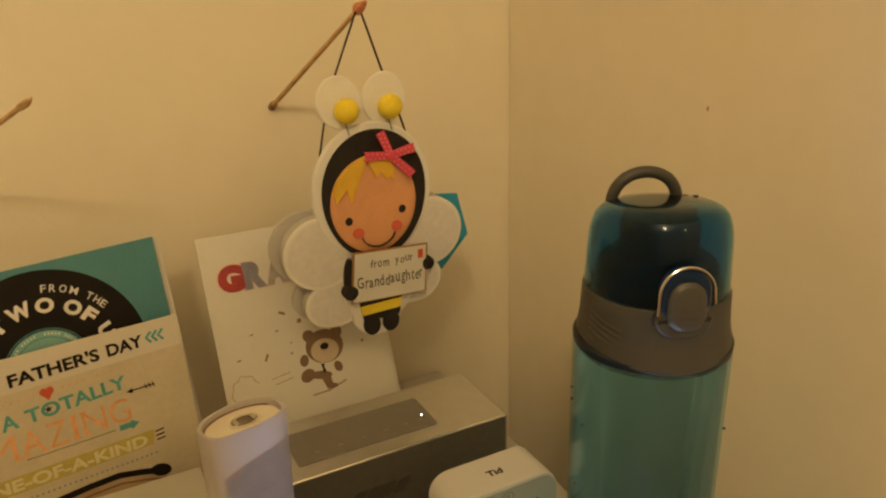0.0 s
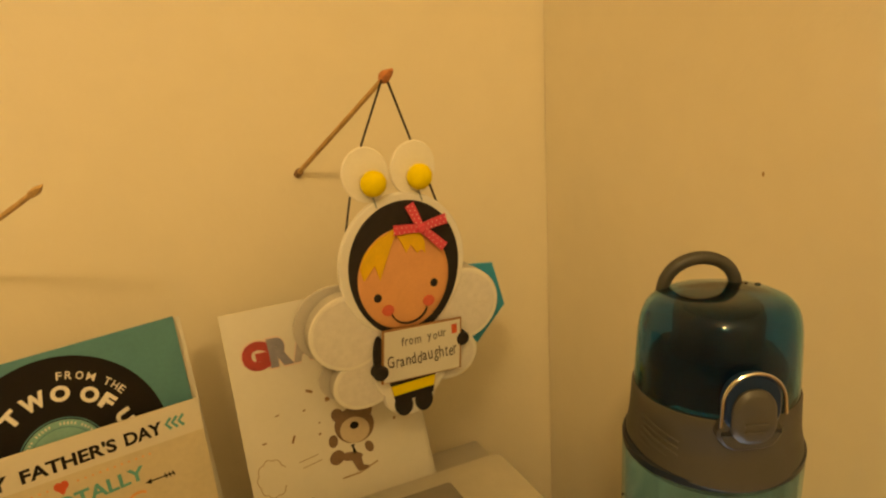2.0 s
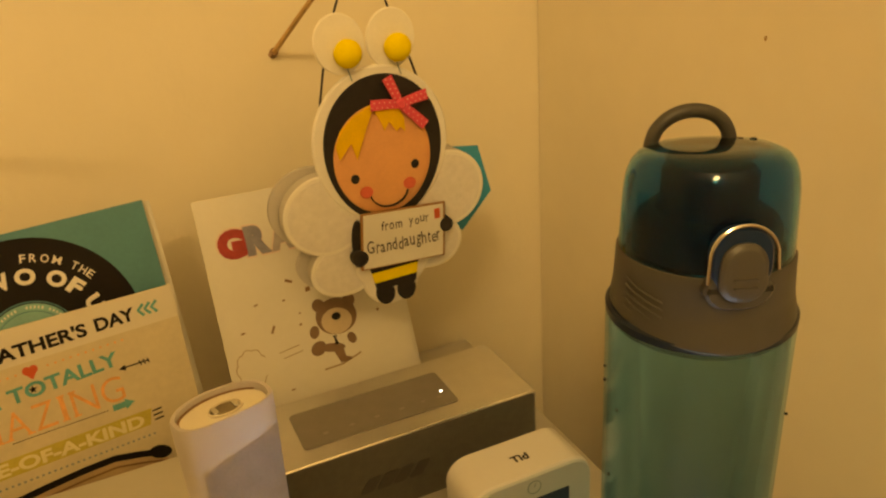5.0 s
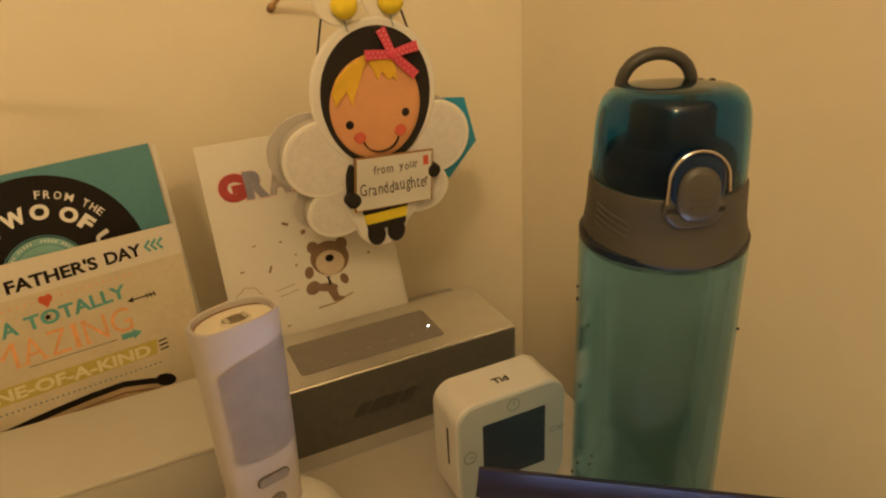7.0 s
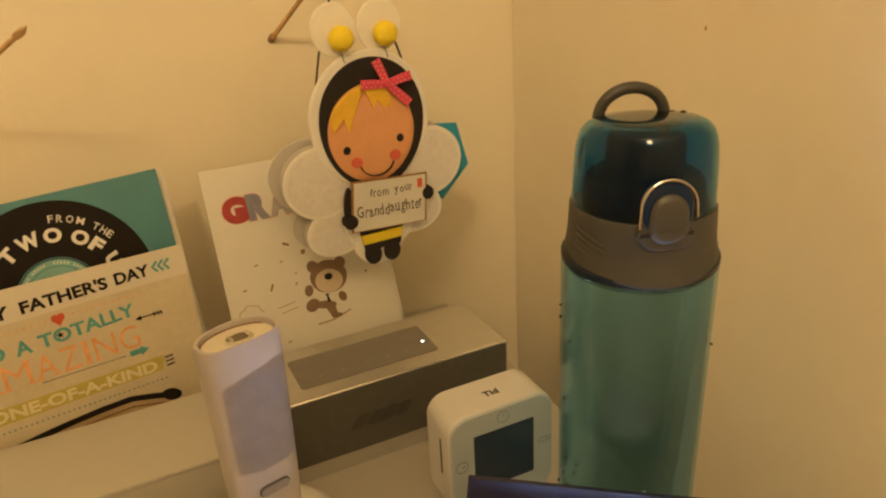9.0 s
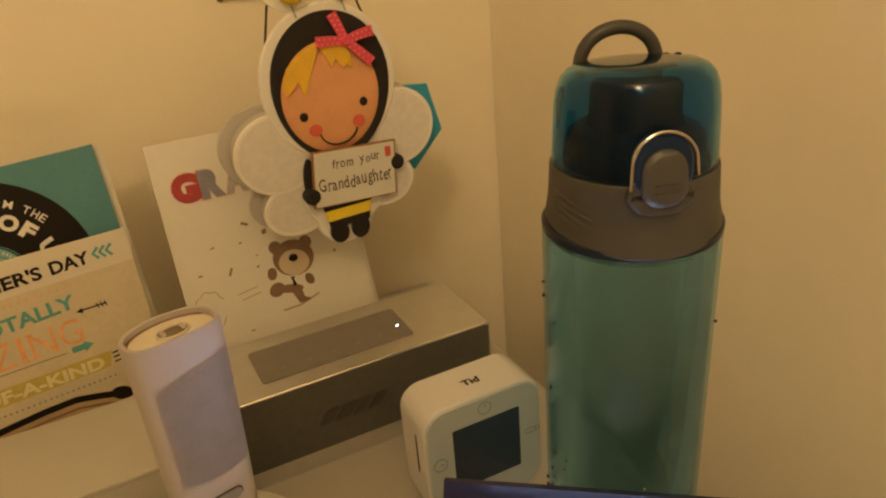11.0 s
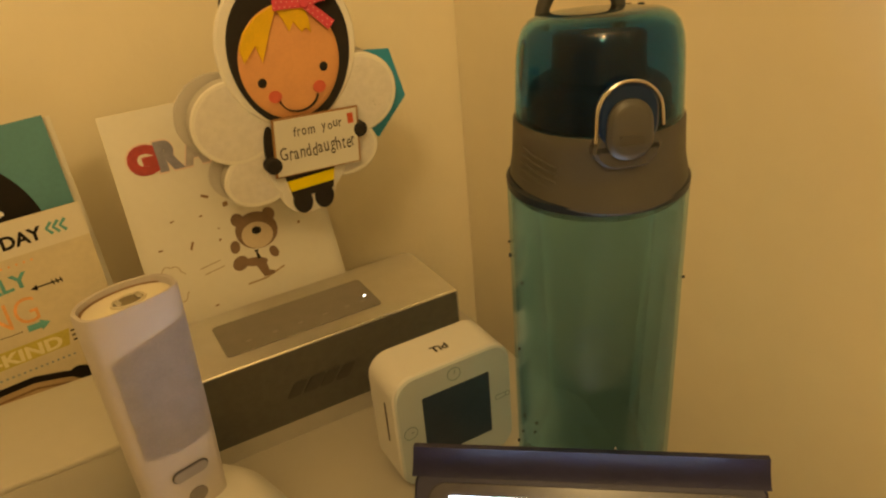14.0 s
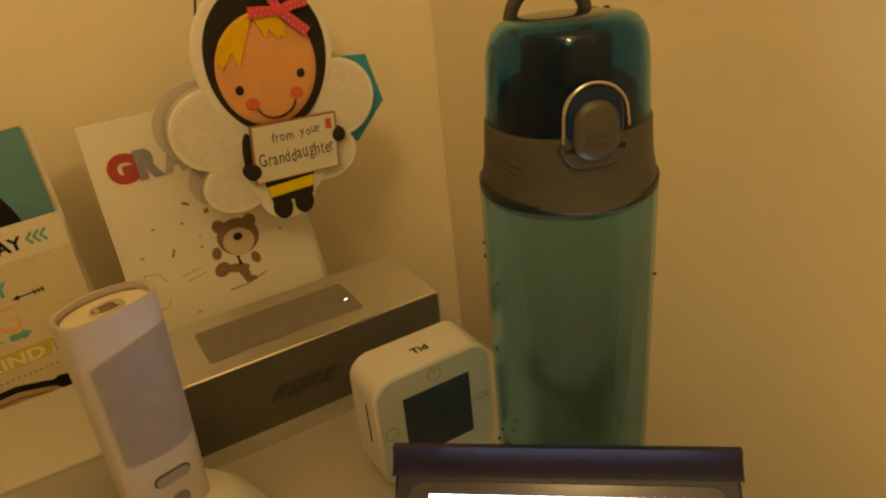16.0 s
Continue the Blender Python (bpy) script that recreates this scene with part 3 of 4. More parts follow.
def skirted(b):
    """The collar hangs lower and stands prouder below the latch."""
    for v in b.verts:
        v.co.x *= 1.025
        v.co.y *= 1.025
        q = v.co.xy.length
        f = max(0, -v.co.y / q) ** 2 * min(1, max(0, (0.1815 - v.co.z) / 0.004))
        if q > 0.032:
            v.co.xy = v.co.xy * (1 + 0.0023 * f / q)
        v.co.z -= 0.0038 * f
    return b


collar = part("collar", skirted(lathe([(0.0300, 0.1749), (0.0327, 0.1749), (0.0333, 0.1757), (0.0331, 0.1778), (0.0326, 0.1812), (0.0322, 0.184), (0.0317, 0.193), (0.0315, 0.1975), (0.0310, 0.1986), (0.0288, 0.1986), (0.0288, 0.1749), (0.0300, 0.1749)], 96)), GREY_PL, bottle, "matt grey plastic collar", at=DROP)
for k in range(5):
    pts = []
    for j in range(13):
        a = radians(196 + j * 2.6)
        z = 0.1912 - k * 0.0028 - j * 0.00035
        rr = 0.03300 - (z - 0.184) * 0.055 + 0.0002
        pts.append((rr * math.cos(a), rr * math.sin(a), z))
    part("grip_rib", tube(pts, 0.0005, 6), GREY_PL, collar)


def slanted(b):
    """The lid's top rises towards the button."""
    for v in b.verts:
        f = min(1, max(0, (v.co.z - 0.207) / 0.022))
        v.co.z += -v.co.y * 0.1 * f
    return b


bm = lathe([(0.0301, 0.1965), (0.0297, 0.208), (0.0294, 0.216), (0.0290, 0.2222), (0.0282, 0.2272), (0.0267, 0.2313), (0.0243, 0.2341), (0.0207, 0.2357), (0.013, 0.2363), (0.0, 0.2362)], 80)
merge(bm, lathe([(0, 0.2345), (0.014, 0.2345), (0.0202, 0.2332), (0.0231, 0.2317), (0.0252, 0.2292), (0.0264, 0.225), (0.0277, 0.208), (0.0279, 0.1965)], 80))
bmesh.ops.transform(bm, verts=bm.verts, matrix=Matrix.Diagonal((1.05, 1.05, 1, 1)))
bm.verts.ensure_lookup_table()
lo = sorted([v for v in bm.verts if v.co.z < 0.1995], key=lambda v: (round(v.co.xy.length, 4), math.atan2(v.co.y, v.co.x)))
half = len(lo) // 2
for k in range(half):
    bm.faces.new((lo[k], lo[(k + 1) % half], lo[half + (k + 1) % half], lo[half + k]))
lid = part("lid", slanted(bm), TEAL_CAP, bottle, "clear deep teal flip lid", at=DROP)
part("spout_base", lathe([(0, 0.1985), (0.0268, 0.1985), (0.0264, 0.2085), (0.0250, 0.2112), (0.0222, 0.2128), (0.0185, 0.2140), (0.0172, 0.2165), (0.0168, 0.2285), (0.0150, 0.2312), (0, 0.2312)], 48), DARK_CORE, bottle, "dark silicone drinking spout", at=DROP)
part("hinge_block", slanted(box_bm(-0.011, 0.011, 0.006, 0.0215, 0.2, 0.2318, 0.003)), DARK_CORE, bottle, "dark inner hinge block", at=DROP)
pts = []
for k in range(25):
    a = math.pi * k / 24
    pts.append((-0.0030 - 0.0150 * math.cos(a), 0.0145, 0.2295 + 0.0150 * math.sin(a) ** 0.85))
bm = tube(pts, 0.0027, 12)
part("handle", bm, GREY_PL, bottle, "grey plastic carrying loop", at=pose(0, 0, -0.0035))
bm = bmesh.new()
prism(bm, rounded(-0.0105, 0.0105, 0.004, 0.0275, 0.0095, 8), 0, 0.0042, 0.001)
frame_at = axes((0.0, -0.0322, 0.1862), (1, 0, 0), (0, 0.06, 1))
surround = part("latch_plate", bm, NAVY, bottle, "deep blue latch surround", at=frame_at)
bm = bmesh.new()
prism(bm, [(x * (1.0 - 0.12 * (y / 0.022)), y) for x, y in rounded(-0.0086, 0.0086, 0.0015, 0.0225, 0.0078, 8)], 0.0, 0.0068, 0.0014, dome=0.0006)
key = part("push_button", bm, GREY_PL2, bottle, "grey push button", at=frame_at)
for k in range(2):
    bm = bmesh.new()
    prism(bm, rounded(-0.0042, 0.0042, 0.0065 + k * 0.003, 0.0076 + k * 0.003, 0.0005), 0.0068, 0.0078, 0.0002)
    part("grip_line", bm, GREY_PL2, key)
bm = bmesh.new()
prism(bm, rounded(-0.0122, 0.0122, -0.0022, 0.0125, 0.0085, 8), -0.001, 0.0034, 0.001)
part("latch_seat", bm, GREY_PL, bottle, "grey raised latch seat", at=frame_at)
pts = [(-0.0116, 0.0085, 0.0046)]
for k in range(21):
    a = math.pi * (1 - k / 20)
    pts.append((0.0112 * math.cos(a), 0.0172 + 0.0112 * math.sin(a), 0.0046))
pts.append((0.0116, 0.0125, 0.0046))
part("wire_bail", tube(pts, 0.0007, 8), STEEL, bottle, "bright bent wire latch", at=frame_at)
rnd = random.Random(4)
for k in range(16):
    a, z = rnd.choice((rnd.uniform(2.9, 3.7), rnd.uniform(2.9, 3.7), rnd.uniform(3.7, 6.1))), rnd.uniform(0.02, 0.15)
    rad = R + 0.0014 * z / 0.15 + 0.0001
    b = bmesh.new()
    bmesh.ops.create_icosphere(b, subdivisions=1, radius=0.0007)
    part("water_drop", b, DIRT, bottle, at=Matrix.Translation((rad * math.cos(a), rad * math.sin(a), z)) @ Matrix.Diagonal((1, 1, rnd.uniform(0.9, 1.7), 1)))

for k in range(7):
    a, q = rnd.uniform(0.2, 2.9), rnd.uniform(0.008, 0.021)
    b = bmesh.new()
    bmesh.ops.create_icosphere(b, subdivisions=2, radius=0.0011)
    part("water_drop", b, DIRT, bottle, at=Matrix.Translation((q * math.cos(a), q * math.sin(a), 0.2313 - 0.1 * q * math.sin(a))) @ Matrix.Diagonal((1.3, 1, 0.45, 1)))

# ---------------------------------------------------------------- phone propped up in a folio case
TL, TR = Vector((0.0015, -0.117, 0.0685)), Vector((0.1105, -0.2015, 0.0685))
uu = (TR - TL).normalized()
away = Vector((-uu.y, uu.x, 0))
tilt = radians(42)
LEN = 0.060 / math.cos(tilt)
down = Vector((0, 0, -1)) * math.cos(tilt) - away * math.sin(tilt)
phone = thing("phone", axes(TL + down * LEN, uu, -down), "phone with lit screen in a navy folio case on the desk", "phone")
W = (TR - TL).length
bm = bmesh.new()
prism(bm, rounded(0, W, 0, LEN - 0.0105, 0.003), -0.0105, 0.0, 0.0012)
part("folio_case", bm, CASE, phone, "dark navy folio case")
bm = bmesh.new()
last = None
for k in range(9):
    f = k / 8
    v, z, side = LEN - 0.0118 + 0.0118 * f, 0.0004 + 0.0062 * f ** 1.7, 0.0012 * (1 - f)
    cur = ring(bm, [(-side, v, z), (W / 2, v, z - 0.0004), (W + side, v, z), (W + side, v + 0.0016, z - 0.0030), (W / 2, v + 0.0016, z - 0.0034), (-side, v + 0.0016, z - 0.0030)])
    bridge(bm, last, cur) if last else bm.faces.new(cur[::-1])
    last = cur
bm.faces.new(last)
part("case_lip", bm, CASE, phone, "dark navy upper edge curling forward over the screen")
bm = bmesh.new()
prism(bm, rounded(0.006, W - 0.005, 0.004, LEN - 0.0135, 0.007), 0.0002, 0.0022, 0.0006)
handset = part("handset", bm, PHONE_M, phone, "dark glass phone front")
bm = bmesh.new()
prism(bm, rounded(0.0148, W - 0.0105, 0.008, LEN - 0.0186, 0.0005), 0.0022, 0.0025, 0.0001)
part("screen", bm, SCREEN_ON, handset, "bright bluish-white screen")
part("prop_flap", box_bm(0.02, W - 0.02, 0.0, 0.6 * LEN * math.cos(tilt) - 0.001, 0.0, 0.0022, 0.0006), CASE, phone, "folded back flap", at=axes((0, 0.6 * LEN, -0.0107), (1, 0, 0), (0, -math.cos(tilt), -math.sin(tilt))))

# ---------------------------------------------------------------- record card
UV_U = (0.98, 0.199, 0)
UV_V = (-0.044, 0.218, 0.975)
record = thing("greeting_card", axes((-0.0897, 0.120, 0.1767), UV_U, UV_V), "teal greeting card printed with a black record, leaning behind another card", "greeting card")
bm = bmesh.new()
prism(bm, [(-0.152, -0.1385), (-0.003, -0.1385), (-0.003, 0.0), (-0.152, 0.0)], -0.0008, 0.0, 0.0001)
part("card_sheet", bm, TEAL_CARD, record, smooth=False)
bm = bmesh.new()
prism(bm, [(-0.152, -0.142), (0.0015, -0.142), (0.0015, -0.0015), (-0.152, -0.0015)], -0.0042, -0.0034, 0.0001)
part("back_sheet", bm, PAPER, record, "white back of the folded card", smooth=False)
bm = bmesh.new()
prism(bm, ellipse(-0.076, -0.0600, 0.0566, 0.0566, n=72), 0.0001, 0.0003, 0.00005)
disc = part("record_print", bm, BLACK_PRINT, record, "black printed record")
bm = bmesh.new()
prism(bm, ellipse(-0.076, -0.0600, 0.0218, 0.0218, n=48), 0.0003, 0.0005, 0.00005)
part("record_label", bm, PALE_TEAL, disc, "pale teal record label")
bm = bmesh.new()
strip(bm, ellipse(-0.076, -0.0600, 0.0228, 0.0228, n=60) + [(-0.0532, -0.0600)], 0.0006, 0.0003, 0.00045)
strip(bm, ellipse(-0.076, -0.0600, 0.0178, 0.0178, n=60) + [(-0.0582, -0.0600)], 0.0005, 0.0005, 0.0006)
part("label_ring", bm, TEAL_CARD, disc)
bm = bmesh.new()
for k in range(26):
    a = radians(-70 + k * 5.4)
    if k in (6, 12, 13, 19):
        continue
    strip(bm, [(-0.076 + 0.0192 * math.sin(a), -0.0600 + 0.0192 * math.cos(a)), (-0.076 + 0.0206 * math.sin(a), -0.0600 + 0.0206 * math.cos(a))], 0.0009, 0.0005, 0.0006)
part("small_print_bars", bm, WHITE_PRINT, disc, "illegible small print")
part("lettering", arc_words("FROM THE", -0.076, -0.0600, 0.0436, [9, 15, 22, 29.5, 0, 41, 47, 52.5], 0.0044, 0.0003, 0.01, 0.0034), WHITE_PRINT, record, "white curved lettering", smooth=False)
part("lettering", arc_words("TWO OF US", -0.076, -0.0600, 0.0318, [-33.5, -12.3, 9.0, 0, 33, 49.5, 0, 71, 88], 0.0088, 0.0003, 0.05, 0.0086), WHITE_PRINT, record, "bold white curved lettering", smooth=False)

# ---------------------------------------------------------------- father's day card
m = axes((-0.0848, 0.0992, 0.1316), UV_U, UV_V) @ pose(0, 0, 0, 0, 0, -1.8)
fd = thing("greeting_card", m, "cream greeting card with colourful lettering standing behind the white box", "greeting card")
bm = bmesh.new()
prism(bm, [(-0.152, -0.134), (-0.003, -0.134), (-0.004, 0.0), (-0.152, 0.0)], -0.0008, 0.0, 0.0001)
part("card_sheet", bm, KRAFT, fd, smooth=False)
bm = bmesh.new()
prism(bm, [(-0.1518, -0.0200), (-0.0034, -0.0187), (-0.0042, -0.0002), (-0.1518, -0.0002)], 0.0, 0.00015, 0.00005)
part("title_band", bm, WHITE_BAND, fd, "off-white title band", smooth=False)
bm = words("HAPPY", -0.1420, -0.0178, 0.0370, 0.0076, 0.0002, turn=1.6, bold=0.035)
words("FATHER'S", -0.0994, -0.0166, 0.0480, 0.0076, 0.0002, turn=1.8, bold=0.035, into=bm)
words("DAY", -0.0470, -0.0147, 0.0208, 0.0073, 0.0002, turn=2.0, bold=0.035, into=bm)
part("lettering", bm, BLACK_PRINT, fd, "black capital lettering", smooth=False)
bm = bmesh.new()
for k in range(3):
    u = -0.0240 + k * 0.0036
    strip(bm, [(u + 0.0032, -0.0066), (u, -0.0096), (u + 0.0026, -0.0130)], 0.0017, 0.00015, 0.0003)
part("chevrons", bm, TEAL_PRINT, fd, smooth=False)
bm = bmesh.new()
for k in range(30):
    u = -0.146 + k * 0.0038
    if abs(u + 0.082) > 0.005:
        prism(bm, ellipse(u, -0.0219 + (u + 0.0) * 0.029, 0.0006, 0.0006, n=10), 0, 0.0002, 0.00005)
part("dot_row", bm, ORANGE_PRINT, fd)
bm = bmesh.new()
prism(bm, ellipse(-0.0838, -0.0240, 0.0021, 0.0023, n=16), 0, 0.0002, 0.00005)
prism(bm, ellipse(-0.0806, -0.0239, 0.0021, 0.0023, n=16), 0, 0.00022, 0.00005)
prism(bm, [(-0.0857, -0.0246), (-0.0820, -0.0292), (-0.0787, -0.0244)], 0, 0.00024, 0.00005)
part("heart", bm, RED_PRINT, fd, "small red heart")
bm = words("TO", -0.1330, -0.0402, 0.0205, 0.0084, turn=2.5, bold=0.03)
words("A", -0.1076, -0.0396, 0.0088, 0.0084, turn=2.5, bold=0.03, into=bm)
words("TOTALLY", -0.0950, -0.0391, 0.0550, 0.0082, turn=3.6, bold=0.03, into=bm)
part("lettering", bm, TEAL_PRINT, fd, "teal capital lettering", smooth=False)
for u, v in ((-0.1172, -0.0357), (-0.0833, -0.0342)):
    bm = bmesh.new()
    star = [((0.0023 if k % 2 else 0.0009) * math.sin(math.pi * k / 5 + math.pi), (0.0023 if k % 2 else 0.0009) * math.cos(math.pi * k / 5 + math.pi)) for k in range(10)]
    prism(bm, [(u + x, v + y) for x, y in star], 0.0, 0.0004, 0.00005)
    part("star", bm, BLACK_PRINT, fd, smooth=False)
bm = bmesh.new()
strip(bm, [(-0.0385, -0.0383), (-0.0248, -0.0382)], 0.0008, 0, 0.0002)
prism(bm, [(-0.0413, -0.0384), (-0.0378, -0.0368), (-0.0378, -0.0400)], 0, 0.00022, 0.00005)
for k in range(3):
    strip(bm, [(-0.0302 + 0.0022 * k, -0.0367), (-0.0294 + 0.0022 * k, -0.0397)], 0.0007, 0, 0.00024)
part("arrow", bm, BLACK_PRINT, fd, "small black arrow", smooth=False)
part("lettering", serif_words("AMAZING", -0.1325, -0.0578, 0.0925, 0.0142, 1.6), ORANGE_PRINT, fd, "faded orange capital lettering", smooth=False)
bm = bmesh.new()
for k in range(34):
    prism(bm, ellipse(-0.0985 + k * 0.0014, -0.0586, 0.00042, 0.00042, n=8), 0, 0.0002, 0.00005)
part("dot_row", bm, BLACK_PRINT, fd)
bm = bmesh.new()
prism(bm, [(-0.0492, -0.0600), (-0.0492, -0.0566), (-0.0425, -0.0566), (-0.0425, -0.0553), (-0.0375, -0.0582), (-0.0425, -0.0614), (-0.0425, -0.0600)], 0, 0.0002, 0.00005)
part("arrow", bm, TEAL_PRINT, fd, "teal block arrow", smooth=False)
bm = bmesh.new()
prism(bm, [(-0.1375, -0.0757), (-0.0325, -0.0746), (-0.0302, -0.0655), (-0.1375, -0.0660)], 0, 0.0002, 0.00005)
part("banner", bm, MUSTARD, fd, "mustard printed banner", smooth=False)
part("lettering", words("ONE-OF-A-KIND", -0.1300, -0.0741, 0.0945, 0.0070, 0.0002, bold=0.035), PALE_MUST, fd, "pale capital lettering", smooth=False)
bm = bmesh.new()
for k in range(3):
    strip(bm, [(-0.0300, -0.0674 - 0.0027 * k), (-0.0248, -0.0670 - 0.0027 * k)], 0.0009, 0, 0.0002)
part("dash_marks", bm, BLACK_PRINT, fd, smooth=False)
bm = bmesh.new()
for k in range(40):
    prism(bm, ellipse(-0.145 + k * 0.0029, -0.0803, 0.00075, 0.0006, n=8), 0, 0.0002, 0.00005)
part("dot_row", bm, GREY_PRINT, fd)
curve = [(-0.122, -0.0910), (-0.1045, -0.0888), (-0.0885, -0.0873), (-0.072, -0.0862), (-0.055, -0.0860), (-0.042, -0.0890), (-0.030, -0.0925)]
bm = bmesh.new()
prism(bm, curve + [(-0.025, -0.106), (-0.118, -0.112)], 0.0, 0.00012, 0.00005)
part("printed_hat", bm, KRAFT_DARK, fd, "light brown printed shape", smooth=False)
part("printed_brim", strip(bmesh.new(), curve, 0.0036, 0.0, 0.0003), BLACK_PRINT, fd, "dark curved printed shape", smooth=False)
part("printed_brim", strip(bmesh.new(), [(x, y - 0.0052) for x, y in curve], 0.0011, 0.0, 0.0003), BROWN_PRINT, fd, smooth=False)
bm = bmesh.new()
prism(bm, ellipse(-0.0312, -0.0918, 0.0062, 0.0038, -20, 24), 0.0, 0.0004, 0.00005)
part("printed_knob", bm, BLACK_PRINT, fd, smooth=False)

# ---------------------------------------------------------------- white card with the figure
gran = thing("greeting_card", axes((-0.0662, 0.1318, 0.1655), (0.9998, -0.0175, 0), (0.0077, 0.379, 0.925)), "white greeting card with coloured capitals leaning against the wall", "greeting card")
bm = bmesh.new()
prism(bm, [(0.0, -0.1785), (0.1165, -0.1785), (0.1145, 0.0), (0.0, 0.0)], -0.0008, 0.0, 0.0001)
part("card_sheet", bm, PAPER, gran, smooth=False)
bm = bmesh.new()
prism(bm, [(0.002, -0.1785), (0.1205, -0.1785), (0.1185, -0.002), (0.002, -0.002)], -0.006, -0.0052, 0.0001)
part("back_sheet", bm, PAPER, gran, "white back of the folded card", smooth=False)
for c, u, w, material in (("G", 0.0092, 0.0170, DEEP_RED), ("R", 0.0258, 0.0148, SLATE), ("A", 0.0405, 0.0150, GREY_LETTER), ("N", 0.0565, 0.0150, DEEP_RED)):
    part("letter_outline", words(c, u - 0.0010, -0.0396, w + 0.0020, 0.0204, 0.0001, 0.0001, bold=0.10), PINK_EDGE, gran, smooth=False)
    part("letter", words(c, u, -0.0386, w, 0.0184, 0.0002, 0.0002, bold=0.085), material, gran, "bold printed capital", smooth=False)
bm = bmesh.new()
prism(bm, ellipse(0.0704, -0.0868, 0.0132, 0.0116, -4), 0, 0.0003, 0.0001)
prism(bm, ellipse(0.0606, -0.0778, 0.0040, 0.0042), 0, 0.00025, 0.0001)
prism(bm, ellipse(0.0802, -0.0788, 0.0040, 0.0042), 0, 0.00025, 0.0001)
prism(bm, ellipse(0.0700, -0.0898, 0.0098, 0.0082, -4), 0, 0.00045, 0.0001, idx=1)
prism(bm, ellipse(0.0702, -0.0868, 0.0030, 0.0024, n=16), 0, 0.0006, 0.0001, idx=2)
prism(bm, [(0.0575, -0.0985), (0.0640, -0.0972), (0.0745, -0.0985), (0.0765, -0.1010), (0.0728, -0.1062), (0.0660, -0.1075), (0.0600, -0.1055), (0.0572, -0.1020)], 0, 0.0003, 0.0001, idx=3)
prism(bm, ellipse(0.0548, -0.0935, 0.0030, 0.0040, -15), 0, 0.00035, 0.0001)
prism(bm, ellipse(0.0772, -0.1025, 0.0028, 0.0038, 20), 0, 0.00035, 0.0001)
prism(bm, ellipse(0.0553, -0.1040, 0.0052, 0.0042, 30), 0, 0.00035, 0.0001)
prism(bm, ellipse(0.0640, -0.1055, 0.0080, 0.0028, -10), 0, 0.00042, 0.0001)
prism(bm, [(0.0635, -0.1065), (0.0705, -0.1065), (0.0712, -0.1128), (0.0745, -0.1142), (0.0740, -0.1160), (0.0672, -0.1162)], 0, 0.00035, 0.0001)
prism(bm, [(0.0650, -0.0985), (0.0682, -0.0985), (0.0672, -0.1000), (0.0684, -0.1040), (0.0660, -0.1045), (0.0660, -0.1000)], 0, 0.0005, 0.0001, idx=2)
part("printed_figure", bm, [BEAR, BEAR_LIGHT, BLACK_PRINT, PAPER], gran, "plain brown printed shape")
bm = bmesh.new()
strip(bm, [(0.056, -0.1178), (0.068, -0.1172), (0.081, -0.1130)], 0.0011, 0, 0.0002)
strip(bm, [(0.031, -0.1005), (0.044, -0.0985)], 0.0005, 0, 0.0002)
strip(bm, [(0.033, -0.1045), (0.0455, -0.1025)], 0.0005, 0, 0.0002)
cloud = []
for k in range(90):
    a = 2 * math.pi * k / 90
    r = 0.0085 + 0.0011 * abs(math.sin(a * 4.5))
    if not (-0.5 < math.sin(a / 1) < 0.35 and math.cos(a) > 0):
        cloud.append((0.0135 + r * math.cos(a), -0.1055 + r * 1.25 * math.sin(a)))
for k in range(len(cloud) - 1):
    if (Vector(cloud[k]) - Vector(cloud[k + 1])).length < 0.004:
        strip(bm, cloud[k:k + 2], 0.0005, 0, 0.0002)
part("line_drawing", bm, LINE_PRINT, gran, smooth=False)
for u, v, w, h, a in ((0.046, -0.0585, 0.0045, 0.002, -30), (0.0305, -0.0855, 0.005, 0.0016, 60), (0.0405, -0.0695, 0.0018, 0.0013, 0), (0.0475, -0.0865, 0.0017, 0.0014, 20), (0.0125, -0.0835, 0.0026, 0.0012, 0), (0.0235, -0.0685, 0.0026, 0.001, 10), (0.0565, -0.066, 0.003, 0.0035, 0), (0.0975, -0.089, 0.0018, 0.0018, 30), (0.0345, -0.1245, 0.0026, 0.001, 0), (0.0485, -0.0795, 0.0012, 0.001, 0)):
    bm = bmesh.new()
    prism(bm, [(u + x * math.cos(radians(a)) - y * math.sin(radians(a)), v + x * math.sin(radians(a)) + y * math.cos(radians(a))) for x, y in ((-w / 2, -h / 2), (w / 2, -h / 3), (w / 2, h / 2), (-w / 2, h / 3))], 0, 0.0002, 0.00005)
    part("confetti_print", bm, BROWN_PRINT, gran, smooth=False)

# ---------------------------------------------------------------- felt ornament hanging from the stick
orn = thing("hanging_ornament", axes((0.0335, 0.0625, 0.1998), (1, 0, 0), (0, 0, 1)), "white winged felt ornament hanging by a black cord", "ornament")
mm = 0.001
def plate(name, outlines, z0, z1, material, label="", bevel=0.0008, dome=0.0):
    b = bmesh.new()
    for k, o in enumerate(outlines):
        prism(b, o, z0, z1 + 0.00012 * k, bevel, dome)
    return part(name, b, material, orn, label)


